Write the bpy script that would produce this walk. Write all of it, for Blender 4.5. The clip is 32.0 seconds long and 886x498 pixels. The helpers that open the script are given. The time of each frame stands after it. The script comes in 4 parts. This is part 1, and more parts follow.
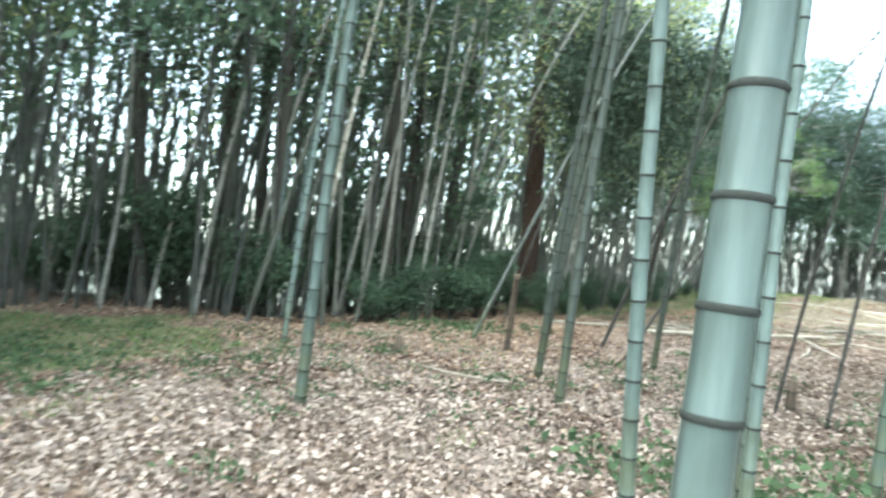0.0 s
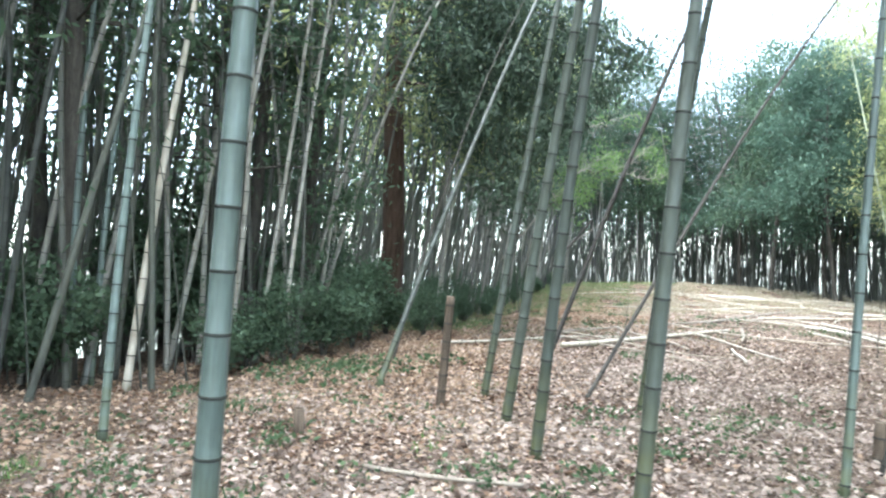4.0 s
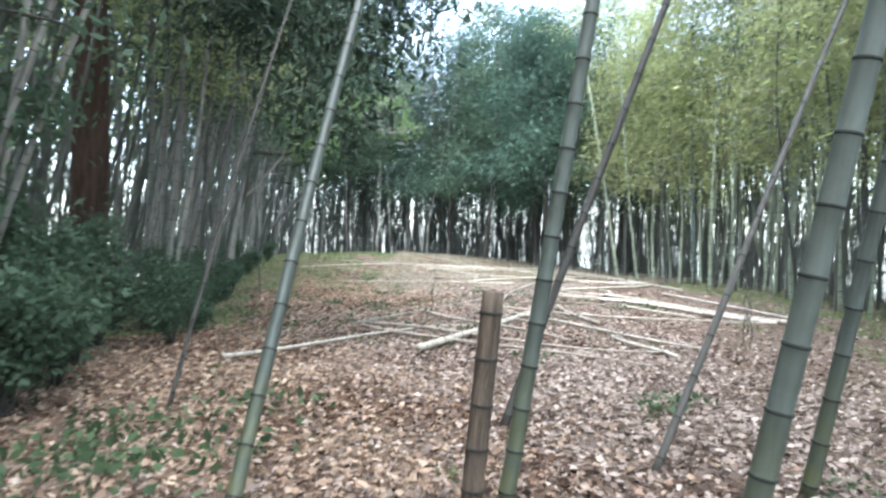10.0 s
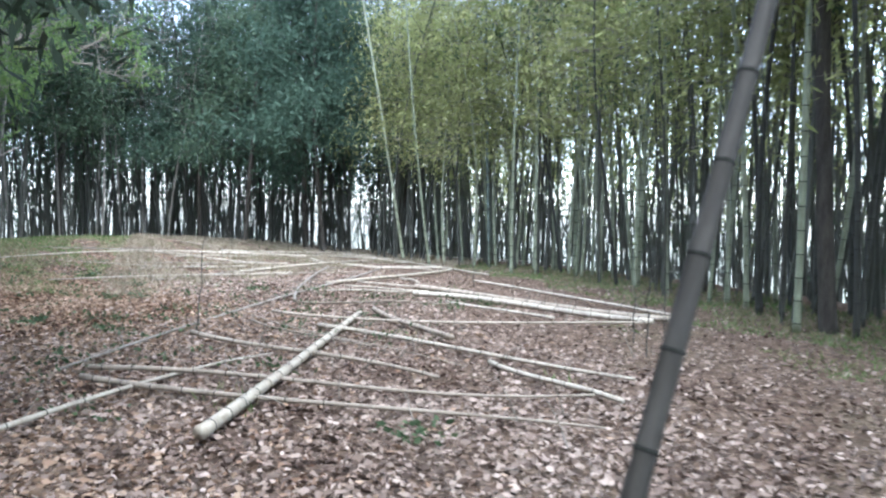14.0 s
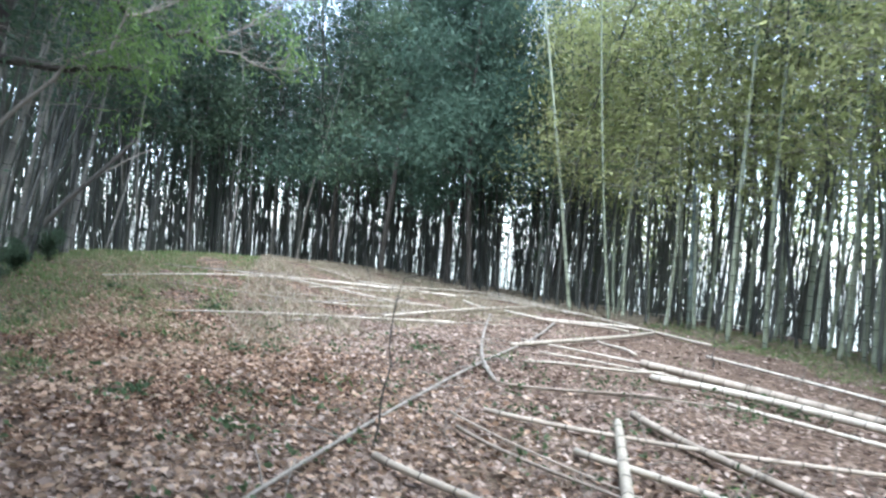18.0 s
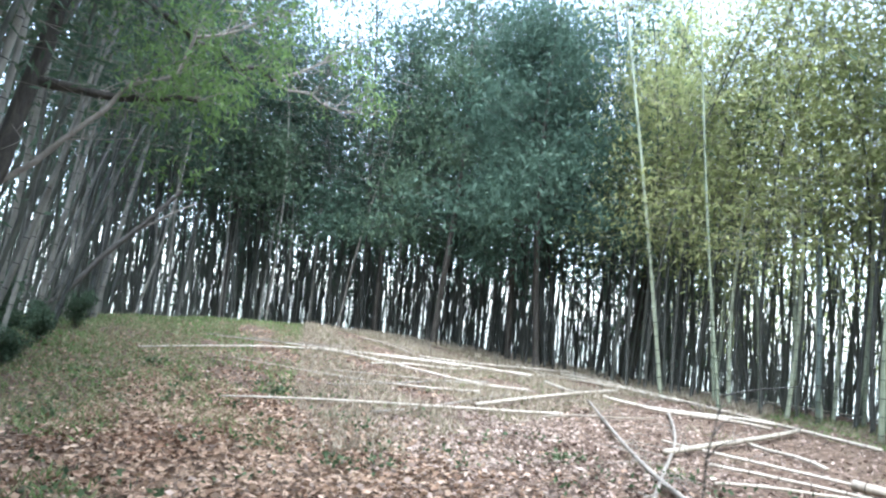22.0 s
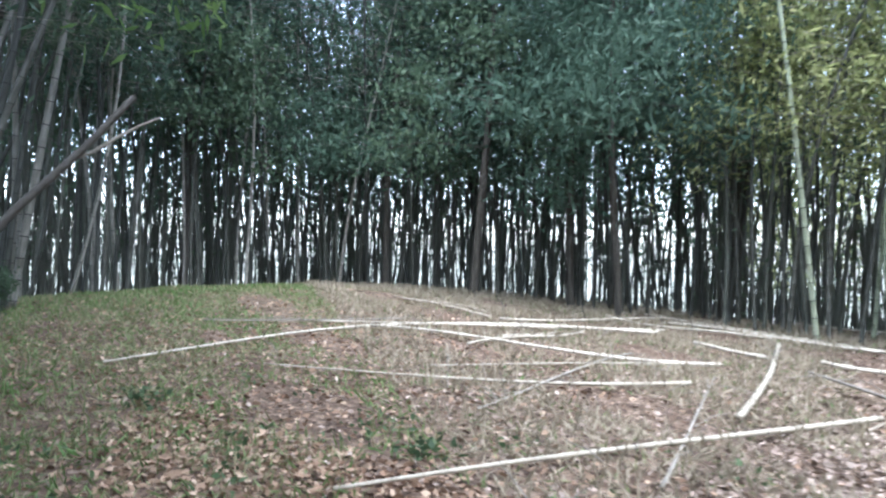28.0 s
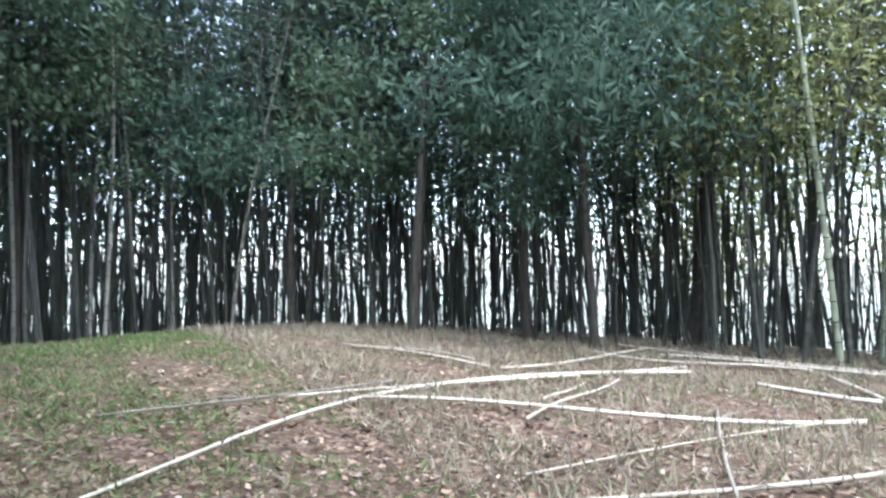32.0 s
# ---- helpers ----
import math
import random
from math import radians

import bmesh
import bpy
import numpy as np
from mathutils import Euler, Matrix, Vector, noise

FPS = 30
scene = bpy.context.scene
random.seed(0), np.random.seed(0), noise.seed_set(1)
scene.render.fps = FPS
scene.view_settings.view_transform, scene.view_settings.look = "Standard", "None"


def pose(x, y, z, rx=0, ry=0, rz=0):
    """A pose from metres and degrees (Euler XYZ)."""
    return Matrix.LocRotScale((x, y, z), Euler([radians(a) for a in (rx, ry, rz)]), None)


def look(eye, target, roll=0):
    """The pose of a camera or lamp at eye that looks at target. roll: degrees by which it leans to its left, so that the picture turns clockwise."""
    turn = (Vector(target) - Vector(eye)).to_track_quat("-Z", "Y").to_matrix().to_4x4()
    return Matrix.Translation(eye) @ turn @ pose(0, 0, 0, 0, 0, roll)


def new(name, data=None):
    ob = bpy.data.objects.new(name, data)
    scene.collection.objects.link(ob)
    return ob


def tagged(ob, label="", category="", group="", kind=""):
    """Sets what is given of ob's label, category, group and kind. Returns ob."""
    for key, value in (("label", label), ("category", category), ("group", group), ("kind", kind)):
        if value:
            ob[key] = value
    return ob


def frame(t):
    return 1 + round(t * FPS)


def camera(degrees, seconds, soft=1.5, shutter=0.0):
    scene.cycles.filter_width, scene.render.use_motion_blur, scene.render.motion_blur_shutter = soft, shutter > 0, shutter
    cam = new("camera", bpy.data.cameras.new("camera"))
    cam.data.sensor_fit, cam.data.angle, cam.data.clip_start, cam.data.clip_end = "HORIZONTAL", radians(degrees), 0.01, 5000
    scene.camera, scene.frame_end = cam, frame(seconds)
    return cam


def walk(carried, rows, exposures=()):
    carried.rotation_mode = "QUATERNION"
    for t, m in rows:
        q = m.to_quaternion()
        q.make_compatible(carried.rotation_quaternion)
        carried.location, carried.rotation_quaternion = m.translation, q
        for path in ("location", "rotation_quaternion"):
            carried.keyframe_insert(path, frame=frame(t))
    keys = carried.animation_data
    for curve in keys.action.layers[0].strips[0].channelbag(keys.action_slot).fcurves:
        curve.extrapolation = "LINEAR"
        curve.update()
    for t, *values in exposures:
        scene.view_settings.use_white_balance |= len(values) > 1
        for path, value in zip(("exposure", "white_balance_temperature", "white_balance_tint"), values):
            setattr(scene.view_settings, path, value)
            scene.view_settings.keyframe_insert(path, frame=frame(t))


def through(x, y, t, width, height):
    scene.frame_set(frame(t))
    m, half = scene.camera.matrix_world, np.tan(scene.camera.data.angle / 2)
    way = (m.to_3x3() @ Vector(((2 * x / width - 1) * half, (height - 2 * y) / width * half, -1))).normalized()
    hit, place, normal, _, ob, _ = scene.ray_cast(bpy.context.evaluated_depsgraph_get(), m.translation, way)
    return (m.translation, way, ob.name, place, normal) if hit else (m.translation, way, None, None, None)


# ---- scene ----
# The camera and its walk: seconds, x, y, z, yaw, pitch, roll
PATH = [
    (0.0, 0.000, 0.000, 1.500, -0.20, -0.02, -4.54),
    (0.5, -0.162, 0.382, 1.539, -7.33, 1.61, -2.89),
    (1.0, -0.356, 0.758, 1.573, -9.65, 2.19, -2.28),
    (1.5, -0.484, 1.119, 1.601, -15.41, 2.08, -2.52),
    (2.0, -0.608, 1.502, 1.625, -18.48, 2.16, -2.41),
    (2.5, -0.716, 1.932, 1.645, -20.02, 1.17, -2.80),
    (3.0, -0.808, 2.405, 1.650, -15.35, 1.71, -1.94),
    (3.5, -0.922, 2.854, 1.634, -16.83, 1.41, -1.50),
    (4.0, -1.012, 3.265, 1.616, -16.37, 0.82, -1.00),
    (4.5, -1.181, 3.536, 1.623, -16.24, 0.56, -0.50),
    (5.0, -1.339, 3.895, 1.609, -15.51, 0.46, -0.65),
    (5.5, -1.481, 4.316, 1.589, -15.14, 0.49, -1.25),
    (6.0, -1.602, 4.772, 1.572, -16.09, 0.61, -2.07),
    (6.5, -1.699, 5.237, 1.564, -19.31, 0.79, -2.91),
    (7.0, -1.767, 5.686, 1.570, -25.76, 0.99, -3.56),
    (7.5, -1.710, 6.173, 1.562, -26.63, 2.97, -2.35),
    (8.0, -1.638, 6.670, 1.536, -32.97, 1.14, -1.82),
    (8.5, -1.472, 7.128, 1.509, -37.30, 4.04, -1.40),
    (9.0, -1.316, 7.570, 1.471, -37.63, 2.50, -1.33),
    (9.5, -1.239, 8.107, 1.445, -41.19, -2.05, -1.66),
    (10.0, -1.056, 8.535, 1.441, -45.09, -1.08, -1.08),
    (10.5, -0.912, 8.946, 1.432, -50.44, 0.86, -0.57),
    (11.0, -0.679, 9.271, 1.482, -53.46, 3.87, -0.69),
    (11.5, -0.503, 9.601, 1.521, -58.10, 2.09, -0.03),
    (12.0, -0.203, 9.912, 1.525, -63.12, -0.06, 0.83),
    (12.5, 0.185, 10.278, 1.508, -62.43, -1.62, 0.83),
    (13.0, 0.529, 10.688, 1.475, -67.39, -0.51, 0.09),
    (13.5, 0.941, 11.046, 1.465, -67.78, -2.09, -0.54),
    (14.0, 1.283, 11.389, 1.470, -65.97, -2.70, -0.76),
    (14.5, 1.601, 11.744, 1.453, -65.52, -3.17, -0.16),
    (15.0, 1.946, 12.158, 1.432, -56.08, -3.02, 0.37),
    (15.5, 2.244, 12.607, 1.416, -58.52, -3.24, -0.83),
    (16.0, 2.564, 13.022, 1.434, -60.59, -3.85, -2.36),
    (16.5, 2.887, 13.409, 1.467, -61.87, -4.37, -3.86),
    (17.0, 3.195, 13.772, 1.501, -61.96, -4.30, -4.98),
    (17.5, 3.469, 14.119, 1.522, -60.47, -3.15, -5.37),
    (18.0, 3.693, 14.454, 1.516, -57.00, -0.41, -4.68),
    (18.5, 3.884, 14.773, 1.479, -55.53, 0.82, -2.63),
    (19.0, 4.064, 15.078, 1.446, -53.66, 3.01, -1.62),
    (19.5, 4.171, 15.206, 1.410, -53.46, -2.19, -1.98),
    (20.0, 4.223, 15.579, 1.387, -45.88, -5.61, -1.55),
    (20.5, 4.228, 15.873, 1.421, -50.11, -0.23, -5.49),
    (21.0, 4.258, 16.044, 1.452, -50.82, 2.16, 0.10),
    (21.5, 4.423, 16.340, 1.483, -52.58, 10.17, -2.87),
    (22.0, 4.600, 16.725, 1.492, -56.01, 4.98, -5.73),
    (22.5, 4.661, 17.151, 1.456, -57.32, 5.17, -3.33),
    (23.0, 4.885, 17.525, 1.426, -57.71, 2.01, -0.17),
    (23.5, 5.189, 17.905, 1.410, -54.96, 0.75, -2.85),
    (24.0, 5.444, 18.295, 1.416, -56.04, -1.65, -2.28),
    (24.5, 5.788, 18.614, 1.407, -57.00, -2.77, -2.25),
    (25.0, 5.976, 18.985, 1.401, -54.71, -3.69, -5.37),
    (25.5, 6.164, 19.332, 1.422, -56.03, -4.28, -6.82),
    (26.0, 6.295, 19.723, 1.458, -56.78, -3.77, -7.86),
    (26.5, 6.417, 20.141, 1.497, -57.79, -2.64, -8.17),
    (27.0, 6.579, 20.570, 1.529, -58.88, -1.35, -7.40),
    (27.5, 6.831, 20.993, 1.543, -59.87, -0.37, -5.21),
    (28.0, 7.192, 21.421, 1.528, -61.58, -0.19, -1.27),
    (28.5, 7.586, 21.880, 1.506, -56.78, -1.77, -2.07),
    (29.0, 7.877, 22.347, 1.495, -55.62, -2.36, -2.11),
    (29.5, 8.191, 22.831, 1.483, -54.53, -1.98, -1.71),
    (30.0, 8.435, 23.322, 1.469, -55.64, -1.18, -0.08),
    (30.5, 8.657, 23.695, 1.479, -61.91, -1.38, 2.92),
    (31.0, 8.779, 24.001, 1.525, -62.16, 0.57, 2.80),
    (31.5, 8.885, 24.218, 1.548, -70.86, 3.63, 0.29),
    (32.0, 9.140, 24.371, 1.563, -74.77, 1.91, 0.77)
]
cam = camera(65.55, 32.0, soft=2.3, shutter=0.5)
walk(cam, [(t, pose(x, y, z, 90 + p, r, a)) for t, x, y, z, a, p, r in PATH], exposures=[(0, 3.62, 6050, -3), (2, 3.7, 5950, 2), (7, 3.66, 5900, 5), (10, 3.4, 5800, 7), (15, 2.98, 5600, 10), (20, 3.0, 5650, 8), (22, 3.25, 5650, 8), (24, 3.05, 5650, 9), (28, 3.05, 5600, 10), (32, 3.05, 5650, 9)])

# World, sun
world = bpy.data.worlds.new("overcast")
world.use_nodes = True
scene.world = world
wt = world.node_tree
sky = wt.nodes.new("ShaderNodeTexSky")
sky.sky_type, sky.sun_disc, sky.sun_elevation, sky.sun_rotation = "NISHITA", False, radians(66), radians(227)
sky.air_density, sky.dust_density, sky.ozone_density = 1.0, 1.5, 1.0
back = wt.nodes["Background"]
back.inputs["Strength"].default_value = 0.15
cloud = wt.nodes.new("ShaderNodeHueSaturation")
cloud.inputs["Saturation"].default_value = 0.6
wt.links.new(sky.outputs[0], cloud.inputs["Color"])
wt.links.new(cloud.outputs[0], back.inputs[0])
sun = new("sun", bpy.data.lights.new("sun", "SUN"))
sun.data.energy, sun.data.angle, sun.data.color = 1.5, radians(70), (1.0, 0.99, 0.97)
sun.matrix_world = look((-5, 4, 40), (8, 16, 0))


# ---- materials ----
def shader(name, rough=0.8, spec=0.3):
    m = bpy.data.materials.new(name)
    m.use_nodes = True
    b = m.node_tree.nodes["Principled BSDF"]
    b.inputs["Roughness"].default_value = rough
    b.inputs["Specular IOR Level"].default_value = spec
    return m, m.node_tree, b


def node(nt, kind, **put):
    n = nt.nodes.new("ShaderNode" + kind)
    for key, value in put.items():
        if key in n.inputs:
            n.inputs[key].default_value = value
    return n


def ramp(nt, fac, stops):
    n = nt.nodes.new("ShaderNodeValToRGB")
    e = n.color_ramp.elements
    while len(e) < len(stops):
        e.new(0.5)
    for el, (pos, col) in zip(e, stops):
        el.position, el.color = pos, (*col, 1)
    nt.links.new(fac, n.inputs[0])
    return n.outputs[0]


def blend(nt, fac, a, b, kind="MIX"):
    n = nt.nodes.new("ShaderNodeMixRGB")
    n.blend_type = kind
    for slot, v in ((0, fac), (1, a), (2, b)):
        if hasattr(v, "links"):
            nt.links.new(v, n.inputs[slot])
        else:
            n.inputs[slot].default_value = v if slot == 0 else (*v, 1)
    return n.outputs[0]


def coords(nt, scale=(1, 1, 1), space="Object"):
    tc = nt.nodes.new("ShaderNodeTexCoord")
    mp = nt.nodes.new("ShaderNodeMapping")
    mp.inputs["Scale"].default_value = scale
    nt.links.new(tc.outputs[space], mp.inputs[0])
    return mp.outputs[0]


def noisy(nt, vec, scale, detail=4.0):
    n = node(nt, "TexNoise", Scale=scale, Detail=detail)
    nt.links.new(vec, n.inputs["Vector"])
    return n.outputs["Fac"]


def bumped(nt, b, height, strength=0.3, dist=0.01):
    n = node(nt, "Bump", Strength=strength, Distance=dist)
    nt.links.new(height, n.inputs["Height"])
    nt.links.new(n.outputs[0], b.inputs["Normal"])


def culm_material(name, low, high, stain, rough=0.45, wax=0.3, moss=False):
    m, nt, b = shader(name, rough, 0.35)
    v = coords(nt)
    vs = coords(nt, (14, 14, 1.2))
    info = nt.nodes.new("ShaderNodeObjectInfo")
    base = blend(nt, info.outputs["Random"], low, high)
    fine = noisy(nt, vs, 3.0, 6.0)
    spot = noisy(nt, v, 5.0, 5.0)
    col = blend(nt, ramp(nt, spot, [(0.45, (0, 0, 0)), (0.72, (0.75, 0.75, 0.75))]), base, stain)
    col = blend(nt, ramp(nt, fine, [(0.35, (0.0, 0.0, 0.0)), (0.85, (wax, wax, wax))]), col, tuple(min(0.7, 1.9 * c) for c in high))
    if moss:
        part_z = nt.nodes.new("ShaderNodeSeparateXYZ")
        nt.links.new(v, part_z.inputs[0])
        foot = node(nt, "MapRange", **{"From Min": 0.15, "From Max": 0.9, "To Min": 0.8, "To Max": 0.0})
        nt.links.new(part_z.outputs[2], foot.inputs[0])
        patchy = blend(nt, 1.0, foot.outputs[0], ramp(nt, spot, [(0.3, (0.2, 0.2, 0.2)), (0.6, (1, 1, 1))]), "MULTIPLY")
        col = blend(nt, patchy, col, (0.075, 0.08, 0.03))
    nt.links.new(col, b.inputs["Base Color"])
    bumped(nt, b, fine, 0.12, 0.004)
    return m


def plain_material(name, a, c, scale=6.0, rough=0.85, stretch=(1, 1, 1), bump=0.4, dist=0.02, random_tint=None):
    m, nt, b = shader(name, rough, 0.2)
    v = coords(nt, stretch)
    n1 = noisy(nt, v, scale, 6.0)
    n2 = noisy(nt, v, scale * 7, 3.0)
    col = blend(nt, ramp(nt, n1, [(0.35, (0, 0, 0)), (0.68, (1, 1, 1))]), a, c)
    col = blend(nt, 0.35, col, ramp(nt, n2, [(0.3, tuple(x * 0.5 for x in a)), (0.7, c)]))
    if random_tint:
        info = nt.nodes.new("ShaderNodeObjectInfo")
        col = blend(nt, blend(nt, 0.0, info.outputs["Random"], (0, 0, 0)), col, random_tint)
    nt.links.new(col, b.inputs["Base Color"])
    bumped(nt, b, n1, bump, dist)
    return m


def leaf_material(name, stops, through=0.35, rough=0.55):
    m, nt, b = shader(name, rough, 0.12)
    geo = nt.nodes.new("ShaderNodeNewGeometry")
    col = ramp(nt, geo.outputs["Random Per Island"], stops)
    big = noisy(nt, coords(nt, space="Object"), 0.6, 2.0)
    col = blend(nt, ramp(nt, big, [(0.35, (0.0, 0.0, 0.0)), (0.7, (0.5, 0.5, 0.5))]), col, stops[-1][1])
    nt.links.new(col, b.inputs["Base Color"])
    tr = nt.nodes.new("ShaderNodeBsdfTranslucent")
    nt.links.new(col, tr.inputs["Color"])
    mix = node(nt, "MixShader", Fac=through)
    nt.links.new(b.outputs[0], mix.inputs[1])
    nt.links.new(tr.outputs[0], mix.inputs[2])
    nt.links.new(mix.outputs[0], nt.nodes["Material Output"].inputs["Surface"])
    return m


M = {}
M["culm"] = culm_material("green_culm", (0.052, 0.069, 0.062), (0.10, 0.128, 0.116), (0.036, 0.045, 0.036), 0.34, moss=True)
# Green mossy-footed culm, its colour darkened part of the way towards backlit
M["culm_backlit"] = culm_material("backlit_green_culm", (0.036, 0.044, 0.037), (0.076, 0.088, 0.072), (0.03, 0.034, 0.025), 0.5, 0.2, moss=True)
M["culm_pale"] = culm_material("pale_green_culm", (0.13, 0.155, 0.105), (0.30, 0.33, 0.235), (0.09, 0.10, 0.065), 0.5)
M["culm_grey"] = culm_material("grey_culm", (0.065, 0.066, 0.058), (0.26, 0.25, 0.215), (0.06, 0.056, 0.045), 0.6)
# Backlight put into the colour: culms darkened to read as silhouettes
M["culm_shade"] = culm_material("silhouette_culm", (0.022, 0.025, 0.022), (0.068, 0.07, 0.058), (0.02, 0.02, 0.016), 0.7)
# The wood's inner shade is put into this culm colour
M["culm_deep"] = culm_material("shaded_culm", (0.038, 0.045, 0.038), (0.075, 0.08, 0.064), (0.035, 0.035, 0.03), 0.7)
M["dead"] = culm_material("dry_culm", (0.27, 0.235, 0.18), (0.43, 0.39, 0.32), (0.16, 0.13, 0.10), 0.6)
M["old"] = culm_material("weathered_culm", (0.032, 0.031, 0.027), (0.066, 0.061, 0.052), (0.025, 0.023, 0.02), 0.7)
M["brown"] = culm_material("browned_culm", (0.17, 0.143, 0.112), (0.31, 0.27, 0.215), (0.10, 0.08, 0.06), 0.7)
M["straw"] = leaf_material("dry_blade", [(0.0, (0.15, 0.13, 0.09)), (0.5, (0.24, 0.205, 0.15)), (1.0, (0.36, 0.315, 0.235))], 0.3)
M["ring"] = plain_material("node_scar", (0.012, 0.014, 0.012), (0.04, 0.042, 0.036), 30)
M["cut"] = plain_material("cut_end", (0.14, 0.11, 0.08), (0.26, 0.21, 0.155), 20)
M["bark"] = plain_material("brown_bark", (0.026, 0.017, 0.012), (0.085, 0.055, 0.04), 3, 0.95, (6, 6, 0.7), 1.0, 0.05)
M["bark_dark"] = plain_material("dark_bark", (0.035, 0.032, 0.028), (0.085, 0.078, 0.065), 3, 0.95, (4, 4, 0.8), 1.0, 0.05)
M["twig"] = plain_material("grey_twig", (0.16, 0.145, 0.12), (0.28, 0.255, 0.22), 5)
M["leaf_bamboo"] = leaf_material("bamboo_leaf", [(0.0, (0.175, 0.215, 0.08)), (0.45, (0.255, 0.295, 0.115)), (0.8, (0.32, 0.345, 0.15)), (1.0, (0.38, 0.385, 0.185))], 0.62)
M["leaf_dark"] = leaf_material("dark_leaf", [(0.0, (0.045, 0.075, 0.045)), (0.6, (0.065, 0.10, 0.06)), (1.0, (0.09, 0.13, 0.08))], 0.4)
M["leaf_conifer"] = leaf_material("conifer_spray", [(0.0, (0.018, 0.03, 0.02)), (0.6, (0.03, 0.046, 0.03)), (1.0, (0.05, 0.07, 0.045))], 0.15)
M["leaf_blue"] = leaf_material("bluish_leaf", [(0.0, (0.038, 0.07, 0.05)), (0.6, (0.055, 0.095, 0.066)), (1.0, (0.085, 0.13, 0.092))], 0.45)
M["leaf_weed"] = leaf_material("weed_leaf", [(0.0, (0.04, 0.065, 0.035)), (0.6, (0.06, 0.095, 0.046)), (1.0, (0.10, 0.14, 0.07))], 0.4)
M["grass"] = leaf_material("grass_blade", [(0.0, (0.07, 0.15, 0.04)), (0.55, (0.115, 0.19, 0.06)), (0.8, (0.19, 0.18, 0.10)), (1.0, (0.27, 0.23, 0.15))], 0.3)
M["leaf_fresh"] = leaf_material("fresh_leaf", [(0.0, (0.09, 0.16, 0.05)), (0.6, (0.13, 0.21, 0.07)), (1.0, (0.18, 0.26, 0.095))], 0.55)
M["litter"] = leaf_material("fallen_leaf", [(0.0, (0.035, 0.023, 0.017)), (0.25, (0.09, 0.06, 0.046)), (0.5, (0.17, 0.121, 0.096)), (0.75, (0.285, 0.22, 0.182)), (1.0, (0.44, 0.365, 0.31))], 0.12, 0.75)
M["litter_red"] = leaf_material("russet_leaf", [(0.0, (0.05, 0.03, 0.02)), (0.3, (0.145, 0.085, 0.055)), (0.6, (0.255, 0.165, 0.112)), (1.0, (0.42, 0.32, 0.235))], 0.12, 0.75)
M["post"] = plain_material("post_wood", (0.04, 0.03, 0.022), (0.115, 0.088, 0.065), 4, 0.9, (9, 9, 0.8), 0.8, 0.02)

# ---- plan: the edge of the clearing ----
# West side near the start is drawn in so that barely seen bamboos shade it
EDGE = [(-6.6, 11.6), (-3.4, 11.2), (-1.4, 12.4), (0, 14), (1.9, 16.3), (4.5, 20), (7, 23.5), (10, 28), (14, 32.5), (18, 34.5), (21, 33),
        (22.6, 29), (22.3, 25), (20.3, 21), (19.3, 18.2), (17, 15), (13.6, 12), (8.5, 9.2), (7.5, 4), (6, -4), (-6, -4)]
EX, EY = np.array([p[0] for p in EDGE], float), np.array([p[1] for p in EDGE], float)


def outside(x, y):
    """Metres outside the edge of the clearing (negative inside)."""
    x, y = np.asarray(x, float), np.asarray(y, float)
    near, inn = np.full(x.shape, 1e9), np.zeros(x.shape, bool)
    for k in range(len(EX)):
        ax, ay, bx, by = EX[k - 1], EY[k - 1], EX[k], EY[k]
        dx, dy = bx - ax, by - ay
        s = np.clip(((x - ax) * dx + (y - ay) * dy) / (dx * dx + dy * dy), 0, 1)
        near = np.minimum(near, np.hypot(x - ax - s * dx, y - ay - s * dy))
        cross = ((ay > y) != (by > y)) & (x < dx * (y - ay) / (dy if abs(dy) > 1e-9 else 1e-9) + ax)
        inn ^= cross
    return np.where(inn, -near, near)


def land(x, y):
    """Height of the ground."""
    x, y = np.asarray(x, float), np.asarray(y, float)
    h = 0.05 * np.exp(-((x - 13) ** 2 / 60 + (y - 20) ** 2 / 60)) + 0.64 * np.exp(-((x - 16.5) ** 2 / 75 + (y - 30.5) ** 2 / 25))
    h = h + 0.03 * np.sin(1.7 * x + 0.9 * y) * np.sin(1.3 * y - 0.6 * x) + 0.02 * np.sin(3.1 * x - 1.1) * np.sin(2.7 * y + 0.4)
    d = outside(x, y)
    return h - 14 * (1 - np.exp(-np.maximum(d - 3.0, 0) / 26))


def ground_z(x, y):
    return float(land(np.array([x]), np.array([y]))[0])


def mesh_of(name, verts, faces, mats, index=None, smooth=False):
    me = bpy.data.meshes.new(name)
    me.from_pydata([tuple(v) for v in verts], [], [tuple(f) for f in faces])
    for m in mats:
        me.materials.append(m)
    if index is not None:
        me.polygons.foreach_set("material_index", np.asarray(index, np.int32))
    if smooth:
        me.polygons.foreach_set("use_smooth", np.ones(len(me.polygons), bool))
    me.update()
    return me


def child(name, me, parent, label="", m=None):
    ob = new(name, me)
    ob.parent = parent
    if m is not None:
        ob.matrix_basis = m
    return tagged(ob, label) if label else ob


# ---- ground ----
def axis(lo, hi, step):
    mid = np.arange(lo, hi + step, step)
    out = np.cumsum(step * 1.22 ** np.arange(1, 30))
    return np.concatenate([lo - out[::-1], mid, hi + out])


gx, gy = axis(-8, 30, 0.3), axis(-4, 40, 0.3)
GX, GY = np.meshgrid(gx, gy)
GZ = land(GX, GY)
nx, ny = len(gx), len(gy)
q = (np.arange(ny - 1)[:, None] * nx + np.arange(nx - 1)).ravel()
ground_me = mesh_of("ground", np.stack([GX.ravel(), GY.ravel(), GZ.ravel()], 1).tolist(),
                    np.stack([q, q + 1, q + nx + 1, q + nx], 1).tolist(), [], smooth=True)


